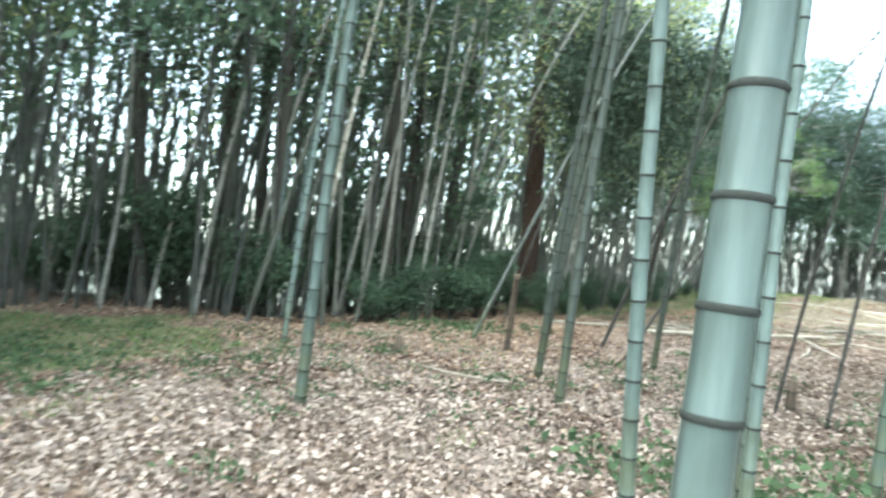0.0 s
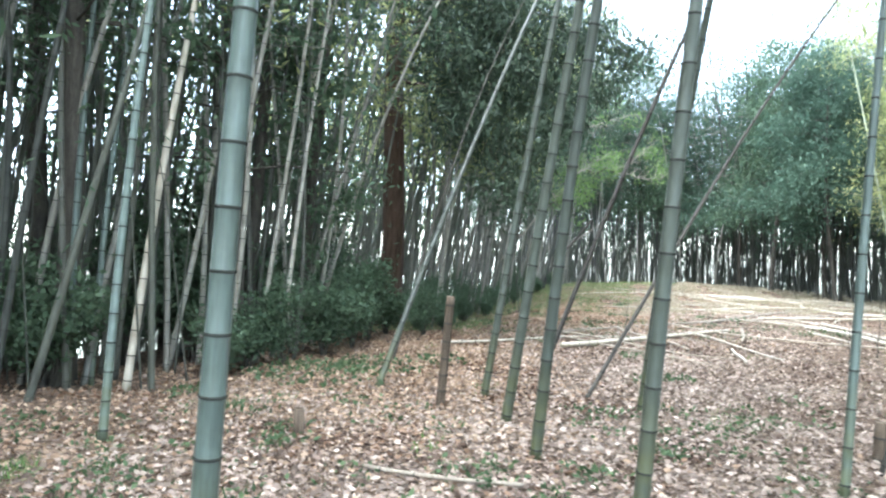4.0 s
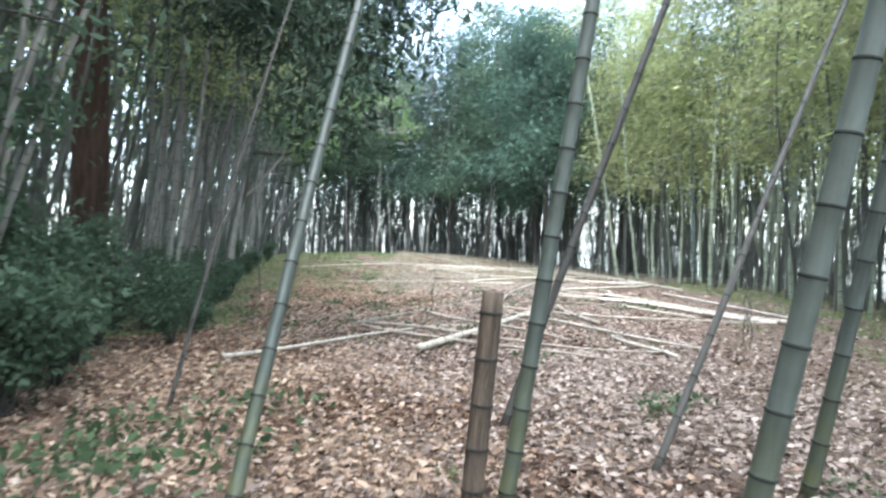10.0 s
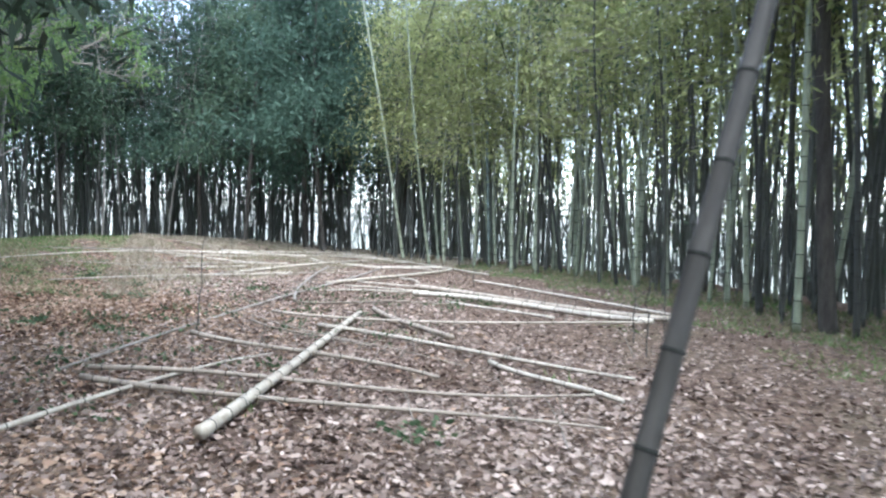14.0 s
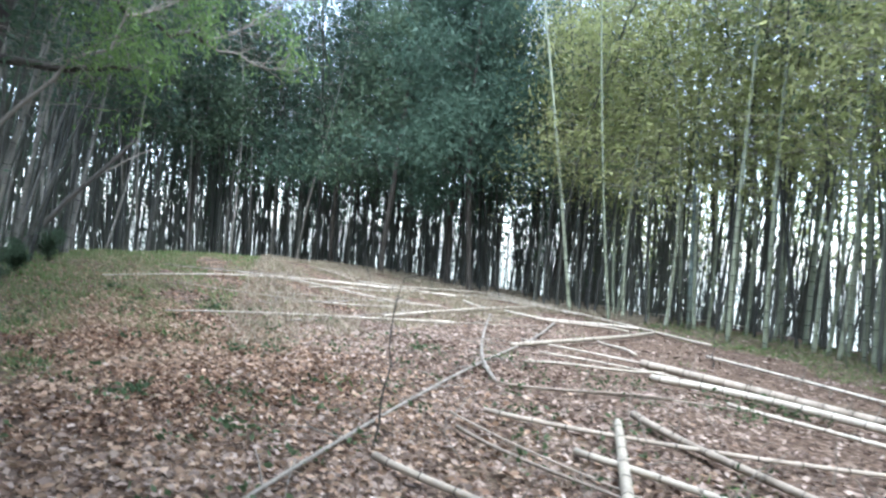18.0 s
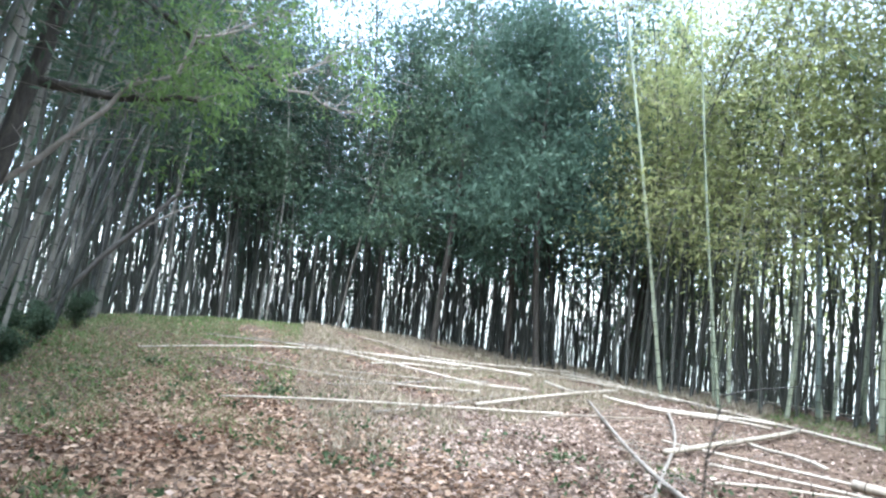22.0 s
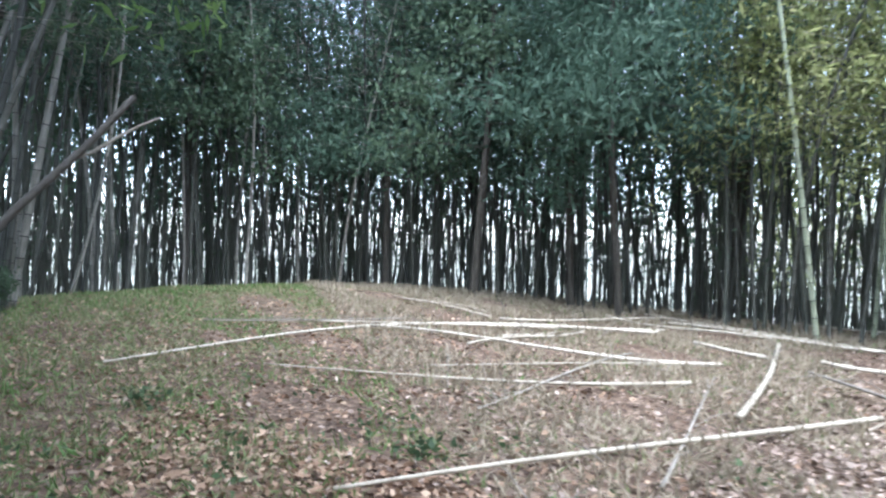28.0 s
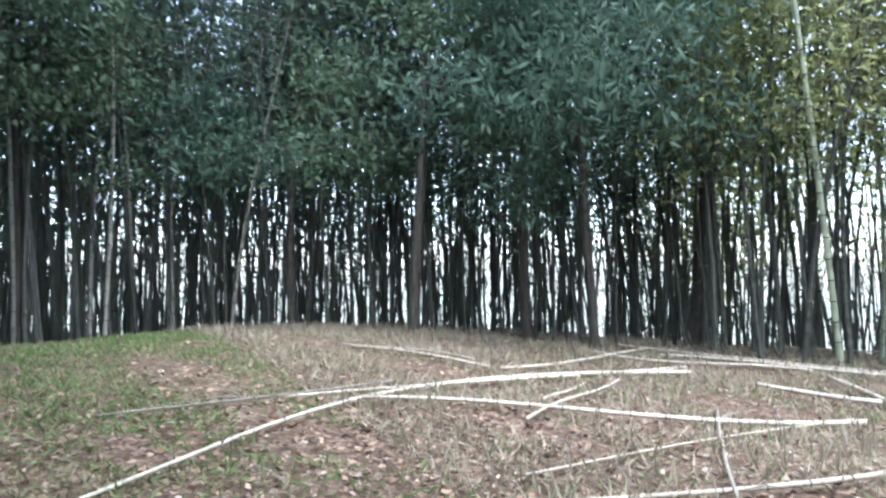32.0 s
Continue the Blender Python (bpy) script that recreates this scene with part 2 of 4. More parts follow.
def ground_material():
    m, nt, b = shader("litter_soil", 0.95, 0.1)
    v = coords(nt)
    leafy = node(nt, "TexVoronoi", Scale=21.0)
    nt.links.new(v, leafy.inputs["Vector"])
    col = ramp(nt, leafy.outputs["Color"], [(0.1, (0.04, 0.027, 0.02)), (0.4, (0.085, 0.057, 0.041)), (0.7, (0.15, 0.108, 0.079)), (0.95, (0.24, 0.185, 0.142))])
    fine = noisy(nt, v, 26.0, 5.0)
    col = blend(nt, ramp(nt, fine, [(0.35, (0.7, 0.7, 0.7)), (0.55, (0, 0, 0))]), col, (0.045, 0.034, 0.025))
    patch = noisy(nt, v, 0.45, 4.0)
    col = blend(nt, ramp(nt, patch, [(0.55, (0, 0, 0)), (0.75, (0.35, 0.35, 0.35))]), col, (0.10, 0.095, 0.055))
    far = nt.nodes.new("ShaderNodeSeparateXYZ")
    nt.links.new(v, far.inputs[0])
    low = node(nt, "MapRange", **{"From Min": -4.0, "From Max": -10.0})
    nt.links.new(far.outputs[2], low.inputs[0])
    # Bright haze put into the colour: ground far below the rise turns paler
    valley_haze = ramp(nt, noisy(nt, v, 0.05, 3.0), [(0.3, (0.16, 0.17, 0.13)), (0.7, (0.26, 0.26, 0.22))])
    col = blend(nt, low.outputs[0], col, valley_haze)
    nt.links.new(col, b.inputs["Base Color"])
    bumped(nt, b, leafy.outputs["Distance"], 0.6, 0.03)
    return m


ground_me.materials.append(ground_material())
tagged(new("ground", ground_me), "leaf-littered brown woodland floor on a low rise", "ground", kind="structure")




def array_mesh(name, verts, quads, mats, index=None, smooth=False):
    """A mesh of four-cornered faces straight from arrays."""
    verts, quads = np.ascontiguousarray(verts, np.float32), np.ascontiguousarray(quads, np.int32)
    me = bpy.data.meshes.new(name)
    n = len(quads)
    me.vertices.add(len(verts))
    me.vertices.foreach_set("co", verts.ravel())
    me.loops.add(n * 4)
    me.loops.foreach_set("vertex_index", quads.ravel())
    me.polygons.add(n)
    me.polygons.foreach_set("loop_start", np.arange(0, n * 4, 4, dtype=np.int32))
    for m in mats:
        me.materials.append(m)
    if index is not None:
        me.polygons.foreach_set("material_index", np.ascontiguousarray(index, np.int32))
    if smooth:
        me.polygons.foreach_set("use_smooth", np.ones(n, bool))
    me.update(calc_edges=True)
    return me


def tube(points, radii, sides):
    """Vertices and faces of a round rod along a line of points."""
    points, radii = np.asarray(points, float), np.asarray(radii, float)
    tan = np.gradient(points, axis=0)
    tan /= np.linalg.norm(tan, axis=1)[:, None] + 1e-9
    ref = np.array([0.0, 1, 0]) if abs(tan[0, 1]) < 0.8 else np.array([0.0, 0, 1])
    u = np.cross(tan, ref)
    u /= np.linalg.norm(u, axis=1)[:, None]
    w = np.cross(tan, u)
    a = np.linspace(0, 2 * np.pi, sides, endpoint=False)
    ring = points[:, None, :] + radii[:, None, None] * (np.cos(a)[None, :, None] * u[:, None, :] + np.sin(a)[None, :, None] * w[:, None, :])
    n = len(points)
    i, j = np.meshgrid(np.arange(n - 1), np.arange(sides), indexing="ij")
    jn = (j + 1) % sides
    f = np.stack([i * sides + j, i * sides + jn, (i + 1) * sides + jn, (i + 1) * sides + j], -1).reshape(-1, 4)
    return ring.reshape(-1, 3), f


def capped(v, f, sides):
    """Close the two ends of a rod of an even number of sides with fans of four-cornered faces."""
    n = len(v)
    more = []
    for first, flip in ((0, True), (n - sides, False)):
        for k in range(1, sides - 2, 2):
            face = [first, first + k, first + k + 1, first + k + 2]
            more.append(face[::-1] if flip else face)
    return v, np.concatenate([f, np.array(more)])


class Pile:
    """Gathers rods and leaves into one mesh."""

    def __init__(self):
        self.v, self.f, self.i, self.n = [], [], [], 0

    def add(self, v, f, slot=0):
        self.v.append(np.asarray(v, float))
        self.f.append(np.asarray(f) + self.n)
        self.i.append(np.full(len(f), slot))
        self.n += len(v)
        return self

    def mesh(self, name, mats, smooth=False):
        return array_mesh(name, np.concatenate(self.v), np.concatenate(self.f), mats, np.concatenate(self.i), smooth)


def blades(rng, c, size, droop, wide=0.16, upward=False):
    """One pointed leaf at each place in c."""
    n = len(c)
    yaw = rng.rand(n) * 6.283
    dip = (np.abs(rng.randn(n)) if upward else -np.abs(rng.randn(n))) * droop
    L = size * (0.6 + 0.8 * rng.rand(n))
    W = L * wide * (0.7 + 0.6 * rng.rand(n))
    along = np.stack([np.cos(yaw) * np.cos(dip), np.sin(yaw) * np.cos(dip), np.sin(dip)], 1)
    side = np.cross(along, rng.randn(n, 3))
    side /= np.linalg.norm(side, axis=1)[:, None]
    mid = c + along * (L * 0.42)[:, None]
    v = np.stack([c, mid + side * W[:, None], c + along * L[:, None], mid - side * W[:, None]], 1).reshape(-1, 3)
    return v, np.arange(n)[:, None] * 4 + np.array([0, 1, 2, 3])


def folded(rng, c, size, droop, wide):
    """One leaf at each place in c, folded along its rib and a little curled."""
    v, _ = blades(rng, c, size, droop, wide)
    v = v.reshape(-1, 4, 3)
    rib = (v[:, 1] + v[:, 3]) / 2 - np.array([0, 0, 1]) * (size * 0.16 * rng.rand(len(c)))[:, None]
    v[:, 2, 2] += size * 0.25 * rng.rand(len(c))
    v = np.concatenate([v, rib[:, None]], 1).reshape(-1, 3)
    k = np.arange(len(c))[:, None] * 5
    return v, np.concatenate([k + np.array([0, 1, 2, 4]), k + np.array([0, 4, 2, 3])])


# ---- bamboo ----
def culm_rows(length, r0, r1, gap0, gap1):
    """Stations along a culm: distance and radius, with a swelling at each node; and the nodes."""
    rows, nodes, s = [(0.0, r0 * 1.08)], [], gap0 * 0.5
    while s < length - 0.05:
        r = r0 + (r1 - r0) * s / length
        g = max(0.010, r * 0.2)
        rows += [(s - g, r), (s, r * 1.05), (s + g, r)]
        nodes.append((s, r))
        s += gap0 + (gap1 - gap0) * min(1, s / length * 1.6)
    rows.append((length, r1))
    return rows, nodes


def curve_at(s, length, bend, wobble, ph):
    t = np.asarray(s) / length
    return np.stack([bend * t ** 2.4 + wobble * (np.sin(3.1 * t + ph[0]) - np.sin(ph[0])), wobble * (np.sin(4.3 * t + ph[1]) - np.sin(ph[1])), np.asarray(s) * (1 - 0.05 * t * bend / length)], 1)


def culm_parts(name, length, r0, r1, bend, gap0, gap1, sides, mats, wobble=0.0, seed=0):
    """A culm's mesh with its node scars as dark bands, the line of its middle, and its nodes."""
    rng = np.random.RandomState(seed)
    ph = rng.rand(2) * 6.28
    rows, nodes = culm_rows(length, r0, r1, gap0, gap1)
    s, r = np.array([a[0] for a in rows]), np.array([a[1] for a in rows])
    line = curve_at(s, length, bend, wobble, ph)
    v, f = tube(line, r, sides)
    slot = np.zeros(len(f), int)
    if len(mats) > 1:
        ring = np.repeat(np.arange(len(rows) - 1), sides)
        slot[(ring % 3 == 1) & (ring < len(rows) - 2)] = 1
    if sides % 2 == 0:
        v, f = capped(v, f, sides)
    slot = np.concatenate([slot, np.zeros(len(f) - len(slot), int)])
    return array_mesh(name, v, f, mats, slot, True), line, nodes, ph


def crown_mesh(name, seed, line, start, mat, sprays=110, reach=1.0, count=9, size=0.17, droop=0.7):
    """A plume of leaf sprays on thin drooping side branches from the share start of the culm upwards."""
    rng = np.random.RandomState(seed)
    n, pile, cs = len(line), Pile(), []
    for k in range(sprays):
        t = start + (1 - start) * rng.rand() ** 0.9
        p = line[min(n - 1, int(t * n))]
        a = rng.rand() * 6.283
        ln = reach * (1.15 - 0.4 * (t - start) / (1 - start)) * (0.35 + 0.8 * rng.rand())
        end = p + np.array([np.cos(a) * ln, np.sin(a) * ln, ln * (0.35 - 0.65 * rng.rand())])
        mid = (p + end) / 2 + np.array([0, 0, 0.12 * ln])
        pile.add(*tube([p, end], [0.007, 0.002], 3), 1)
        cs += [end, (end + mid) / 2, mid]
    c = np.repeat(np.array(cs), count, 0)
    c = c + rng.randn(len(c), 3) * np.array([0.16, 0.16, 0.12]) * reach
    pile.add(*blades(rng, c, size, droop, 0.11), 0)
    return pile.mesh(name, [mat, M["twig"]])


KINDS = []
for k in range(6):
    culms = []
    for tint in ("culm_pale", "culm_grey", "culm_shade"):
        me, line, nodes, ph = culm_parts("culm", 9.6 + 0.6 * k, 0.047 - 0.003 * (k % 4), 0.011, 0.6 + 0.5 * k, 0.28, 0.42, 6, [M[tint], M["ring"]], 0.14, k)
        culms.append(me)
    crowns = [crown_mesh("crown", 50 + k, line, 0.42 + 0.03 * (k % 3), M["leaf_bamboo"], 100, 1.7, 9, 0.16, 0.9),
              crown_mesh("crown", 80 + k, line, 0.44 + 0.03 * (k % 3), M["leaf_blue"], 72, 1.55, 7, 0.17, 1.1),
              crown_mesh("crown", 90 + k, line, 0.44 + 0.03 * (k % 3), M["leaf_dark"], 72, 1.55, 7, 0.16, 0.9),
              crown_mesh("crown", 70 + k, line, 0.5, M["leaf_dark"], 30, 0.9, 5, 0.15)]
    KINDS.append((culms, crowns, line))


def leaning(x, y, dx=0.0, dy=0.0, turn=0.0, sink=0.03):
    """The pose of a thing at (x, y) on the ground that leans dx, dy metres for each metre of height."""
    up = Vector((dx, dy, 1)).normalized()
    m = Vector((0, 0, 1)).rotation_difference(up).to_matrix().to_4x4()
    return pose(x, y, ground_z(x, y) - sink) @ m @ Matrix.Rotation(turn, 4, "Z")


TONES = ["yellow-green", "bluish-green", "dark green", "thin dark"]


# The dark tint is the same culm coloured as a backlit silhouette
TINTS = ["pale green", "grey", "dark"]


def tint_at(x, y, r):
    """0 pale green and 2 silhouette-dark on the south-east side, 1 grey on the west side, 2 silhouette-dark at the far
    end.
    """
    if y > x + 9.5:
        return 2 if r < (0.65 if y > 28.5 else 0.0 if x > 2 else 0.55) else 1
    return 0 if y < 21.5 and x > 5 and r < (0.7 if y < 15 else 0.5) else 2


def bamboo(x, y, kind, tone, dx=0.0, dy=0.0, scale=1.0, turn=0.0):
    base = new("bamboo")
    base.matrix_basis = leaning(x, y, dx, dy, turn) @ Matrix.Diagonal((1, 1, scale, 1))
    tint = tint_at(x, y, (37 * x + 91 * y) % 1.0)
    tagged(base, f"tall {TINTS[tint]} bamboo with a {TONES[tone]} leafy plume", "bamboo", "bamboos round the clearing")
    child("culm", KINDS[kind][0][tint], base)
    child("crown", KINDS[kind][1][tone], base)
    return base


def tone_at(x, y, r):
    """0 yellow-green, 1 bluish, 2 dark: which foliage grows where."""
    if y < 23.3 and x > 7:
        return 0 if r < 0.92 else 2
    if x > 17.5:
        return 1 if r < 0.7 else 2
    if x > 8:
        return 2 if r < 0.6 else 1
    if y < 9:
        return 0 if r < 0.4 else 2
    if y < 17:
        return 3 if r < 0.93 else 0
    return 0 if r < 0.3 else 2


def lean_at(x, y, rng):
    """The bamboos of the west side lean over the clearing; the rest stand nearly upright."""
    a, b = rng.randn(2) * 0.05
    if x < 15 and y > 15 and y > x + 10:
        return 0.12 + 0.07 * rng.randn() + a, -0.08 + b
    if y < 16 and x < 3:
        return 0.06 + a * 1.6, b
    return a, b


rng = np.random.RandomState(7)
spots = np.stack([rng.rand(26000) * 54 - 16, rng.rand(26000) * 56 - 8], 1)
far = outside(spots[:, 0], spots[:, 1])
edge_spots, deep_spots, kept = [], [], np.zeros((0, 2))
for (x, y), d in zip(spots, far):
    west_wood = x < 2 and y < 19
    if d < 0.15 or d > 10 or x < -13:
        continue
    thickly = x > 16 and y > 22
    gap = 0.3 if thickly else (0.32 if d < 3 else 0.42)
    if len(kept) and np.min((kept[:, 0] - x) ** 2 + (kept[:, 1] - y) ** 2) < gap * gap:
        continue
    if rng.rand() > (0.8 if west_wood else 0.6 if thickly else 0.36 if y > 24 else 0.42 if y < 14 and x > 6 else 0.54):
        continue
    # South of y = 2 a few unseen bamboos are added only for their shade
    if y < 2 and rng.rand() > 0.25:
        continue
    if x > 19 and abs(0.54 * (x - 20.5) - 0.84 * (y - 22.7)) < 0.34:
        continue
    if abs(x - 2.45 - 0.32 * (y - 19.7)) < 0.85 and 13 < y < 20.3:  # the stand opens before the cedar
        continue
    kept = np.concatenate([kept, [[x, y]]])
    (edge_spots if d < 1.7 and y > 2 else deep_spots).append((x, y))
for x, y in edge_spots[:300]:
    dx, dy = lean_at(x, y, rng)
    bamboo(x, y, rng.randint(6), tone_at(x, y, rng.rand()), dx, dy, (0.85 + 0.3 * rng.rand()) * (0.86 if x > 14 and y < 23 else 1), rng.rand() * 6.283)
deep_spots += edge_spots[300:]
stems, canopy = Pile(), Pile()
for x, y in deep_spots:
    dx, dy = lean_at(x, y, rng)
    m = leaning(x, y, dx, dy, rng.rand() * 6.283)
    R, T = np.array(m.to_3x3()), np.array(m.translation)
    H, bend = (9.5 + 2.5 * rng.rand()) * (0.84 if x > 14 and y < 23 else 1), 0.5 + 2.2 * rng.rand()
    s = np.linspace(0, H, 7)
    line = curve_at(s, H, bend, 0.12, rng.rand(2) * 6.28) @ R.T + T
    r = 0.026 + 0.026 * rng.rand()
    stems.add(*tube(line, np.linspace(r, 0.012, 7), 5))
    tone = tone_at(x, y, rng.rand())
    thick = 1.5 if x > 16 and y > 21 else 1.0
    west_wood = x < 2 and 9 < y < 19
    n = 120 if west_wood else int(thick * 150) if y < 2 else int(thick * (150 if outside(np.array([x]), np.array([y]))[0] < 5 else 95)) if tone < 3 else 45
    t = (0.42 if thick > 1 else 0.47) + 0.5 * rng.rand(n)
    p = np.stack([np.interp(t * H, s, line[:, k]) for k in range(3)], 1)
    c = p + rng.randn(n, 3) * np.array([0.55, 0.55, 0.3])
    canopy.add(*blades(rng, c, 0.22, 0.9, 0.15), min(tone, 2))
    if y < 2:
        continue
    for k in range(1 if y > 22 else 2):
        q = np.array([x, y, T[2]]) + np.append(rng.randn(2) * 0.35, 0)
        up = np.array([0.14 * rng.randn(), 0.14 * rng.randn(), 1.0]) * (3.5 + 3.5 * rng.rand())
        stems.add(*tube([q, q + up * 0.5 + np.append(rng.randn(2) * 0.08, 0), q + up], [0.007 + 0.013 * rng.rand(), 0.01, 0.003], 3))
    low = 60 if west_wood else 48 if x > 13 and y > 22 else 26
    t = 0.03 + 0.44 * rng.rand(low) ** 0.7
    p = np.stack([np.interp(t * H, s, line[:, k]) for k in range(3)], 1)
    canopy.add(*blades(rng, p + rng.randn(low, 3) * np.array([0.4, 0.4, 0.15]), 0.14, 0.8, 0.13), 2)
tagged(new("bamboo_thicket", stems.mesh("bamboo_thicket", [M["culm_deep"]], True)), "dense grey bamboo stems deep in the wood, coloured as in shade", "bamboo", kind="stuff")
tagged(new("canopy", canopy.mesh("canopy", [M["leaf_bamboo"], M["leaf_blue"], M["leaf_dark"]])), "leafy canopy of the bamboo wood, its unseen south added for shade", "foliage", kind="stuff")

# The bamboos that stand singly along the walk, with every node scar a part
RING = array_mesh("node", *(lambda r: (np.concatenate([r * np.array([1, 1, 0]) + np.array([0, 0, z]) for z in (-0.16, 0.0, 0.16)]) * np.repeat([[1.0], [1.07], [1.0]], 12, 0) ** np.array([1, 1, 0]),
                                      np.array([[a * 12 + k, a * 12 + (k + 1) % 12, a * 12 + 12 + (k + 1) % 12, a * 12 + 12 + k] for a in (0, 1) for k in range(12)])))(
    np.array([[math.cos(k * math.pi / 6), math.sin(k * math.pi / 6), 0] for k in range(12)])), [M["ring"]], smooth=True)


def single(x, y, dx, dy, r, length=11.0, mat="culm", gap=0.25, bend=0.8, seed=1, leafy=True, label="", turn=0.0, top=None):
    base = new("bamboo")
    base.matrix_basis = leaning(x, y, dx, dy, turn)
    tagged(base, label or "pale green standing bamboo with dark node rings, on leaf litter", "bamboo", "single bamboos along the walk")
    me, line, nodes, ph = culm_parts("culm", length, r, top or r * 0.35, bend, gap, gap * 1.35, 12, [M[mat]], 0.05, seed)
    child("culm", me, base)
    for s, rr in nodes:
        if s < 5.5:
            p = curve_at(np.array([s, s + 0.02]), length, bend, 0.05, ph)
            up = Vector(p[1] - p[0]).normalized()
            q = Matrix.Translation(p[0]) @ Vector((0, 0, 1)).rotation_difference(up).to_matrix().to_4x4() @ Matrix.Diagonal((rr * 1.035, rr * 1.035, 0.045, 1))
            child("node", RING, base, m=q)
    if leafy:
        # Below y = 9 the crowns are thickened above view to shade the ground
        child("crown", crown_mesh("crown", seed + 300, line, 0.62 if y < 9 else 0.74, M["leaf_bamboo"], 240 if y < 9 else 90, 2.0 if y < 9 else 1.3, 11, 0.125), base)
    return base


single(0.363, 1.051, 0.061, 0.012, 0.050, gap=0.165, seed=11, label="stout grey-green bamboo with dark node rings, beside the path")
single(-1.17, 6.27, 0.045, -0.05, 0.057, gap=0.24, seed=12, label="stout pale green bamboo rising from leaf litter")
single(1.10, 3.668, -0.052, -0.077, 0.044, gap=0.2, seed=13)
single(1.30, 6.897, 0.057, -0.091, 0.050, gap=0.25, mat="culm_backlit", seed=14, label="green bamboo with a mossy yellow-green foot")
single(1.304, 8.412, 0.047, -0.113, 0.050, gap=0.24, mat="culm_backlit", seed=15)
single(1.50, 9.567, 0.087, -0.159, 0.052, gap=0.24, mat="culm_backlit", seed=16, label="leaning green bamboo with a mossy foot, darkened as if backlit")
single(1.731, 10.826, 0.142, -0.068, 0.046, gap=0.22, mat="culm_backlit", seed=17)
single(2.879, 11.803, 0.313, -0.189, 0.034, gap=0.26, mat="old", seed=18, label="slim brown leaning bamboo with swollen nodes")
single(2.915, 10.609, 0.517, -0.172, 0.026, 8.0, gap=0.28, mat="old", seed=19, leafy=False, label="thin dry bamboo leaning steeply over the litter")
single(3.146, 9.792, 0.04, -0.199, 0.046, gap=0.25, mat="culm_backlit", seed=20)
single(0.64, 11.726, 0.433, 0.296, 0.042, gap=0.26, mat="culm_backlit", seed=21, label="pale leaning bamboo arching over the clearing's edge")
single(1.37, 14.13, 0.26, 0.0, 0.020, 7.0, gap=0.3, mat="old", seed=22, leafy=False, label="thin dark bamboo leaning at the wood's edge")
single(-2.15, 9.93, 0.05, 0.12, 0.042, gap=0.25, seed=23, label="green bamboo at the edge of the wood")
single(-2.31, 12.3, 0.10, 0.05, 0.050, gap=0.3, mat="dead", seed=24, leafy=False, label="dry pinkish bamboo with lengthwise cracks")
single(-2.75, 12.6, 0.03, 0.08, 0.040, gap=0.25, seed=25)
single(-2.95, 12.3, 0.02, 0.06, 0.044, gap=0.25, seed=26)
single(3.04, 7.08, 0.13, 0.02, 0.034, gap=0.26, seed=27)
single(1.71, 3.69, -0.01, -0.05, 0.042, gap=0.24, seed=28)
single(1.63, 3.47, 0.0, -0.02, 0.034, gap=0.21, seed=29)
single(3.13, 4.76, 0.03, -0.02, 0.045, gap=0.24, seed=37)
single(3.72, 7.40, 0.04, -0.25, 0.020, 8.0, gap=0.28, mat="old", seed=30, leafy=False, label="thin dark bamboo leaning beside a stump")
single(3.97, 6.85, 0.06, -0.20, 0.022, 8.0, gap=0.28, mat="old", seed=31, leafy=False, label="thin dark leaning bamboo")
single(20.65, 21.36, -0.12, 0.13, 0.05, 12.0, gap=0.3, mat="culm_pale", bend=0.2, seed=33, label="pale bamboo leaning across the wood's edge")
single(18.44, 17.06, 0.000, -0.000, 0.05, 12.0, gap=0.3, mat="culm_pale", seed=60, label="tall pale green bamboo at the front of the stand")
single(18.27, 16.35, -0.008, 0.018, 0.045, 12.0, gap=0.3, mat="culm_pale", seed=61, label="tall pale green bamboo at the front of the stand")
single(20.22, 15.83, 0.000, -0.000, 0.055, 12.0, gap=0.3, mat="culm_pale", seed=62, label="tall pale green bamboo at the front of the stand")
single(21.00, 18.61, -0.037, 0.082, 0.04, 12.0, gap=0.3, mat="culm_pale", seed=63, label="tall pale green bamboo at the front of the stand")
single(18.05, 14.70, -0.020, 0.046, 0.042, 12.0, gap=0.3, mat="culm_pale", seed=64, label="tall pale green bamboo at the front of the stand")
single(15.99, 13.49, 0.016, -0.037, 0.052, 12.0, gap=0.3, mat="culm_pale", seed=65, label="tall pale green bamboo at the front of the stand")
single(19.20, 19.79, -0.049, 0.110, 0.036, 12.0, gap=0.3, mat="culm_pale", seed=66, label="tall pale green bamboo at the front of the stand")
single(19.94, 16.24, -0.028, 0.064, 0.036, 12.0, gap=0.3, mat="culm_pale", seed=67, label="tall pale green bamboo at the front of the stand")
single(15.21, 12.82, -0.012, 0.027, 0.045, 12.0, gap=0.3, mat="culm_pale", seed=68, label="tall pale green bamboo at the front of the stand")
single(11.50, 10.78, 0.008, -0.018, 0.05, 12.0, gap=0.3, mat="culm_pale", seed=69, label="tall pale green bamboo at the front of the stand")
single(19.6, 18.1, -0.03, 0.02, 0.050, 12.0, gap=0.3, seed=34)
single(12.82, 31.36, 0.125, -0.075, 0.055, 12.0, gap=0.3, bend=0.2, mat="culm_grey", seed=35, label="tall pale leaning bamboo at the wood's edge")


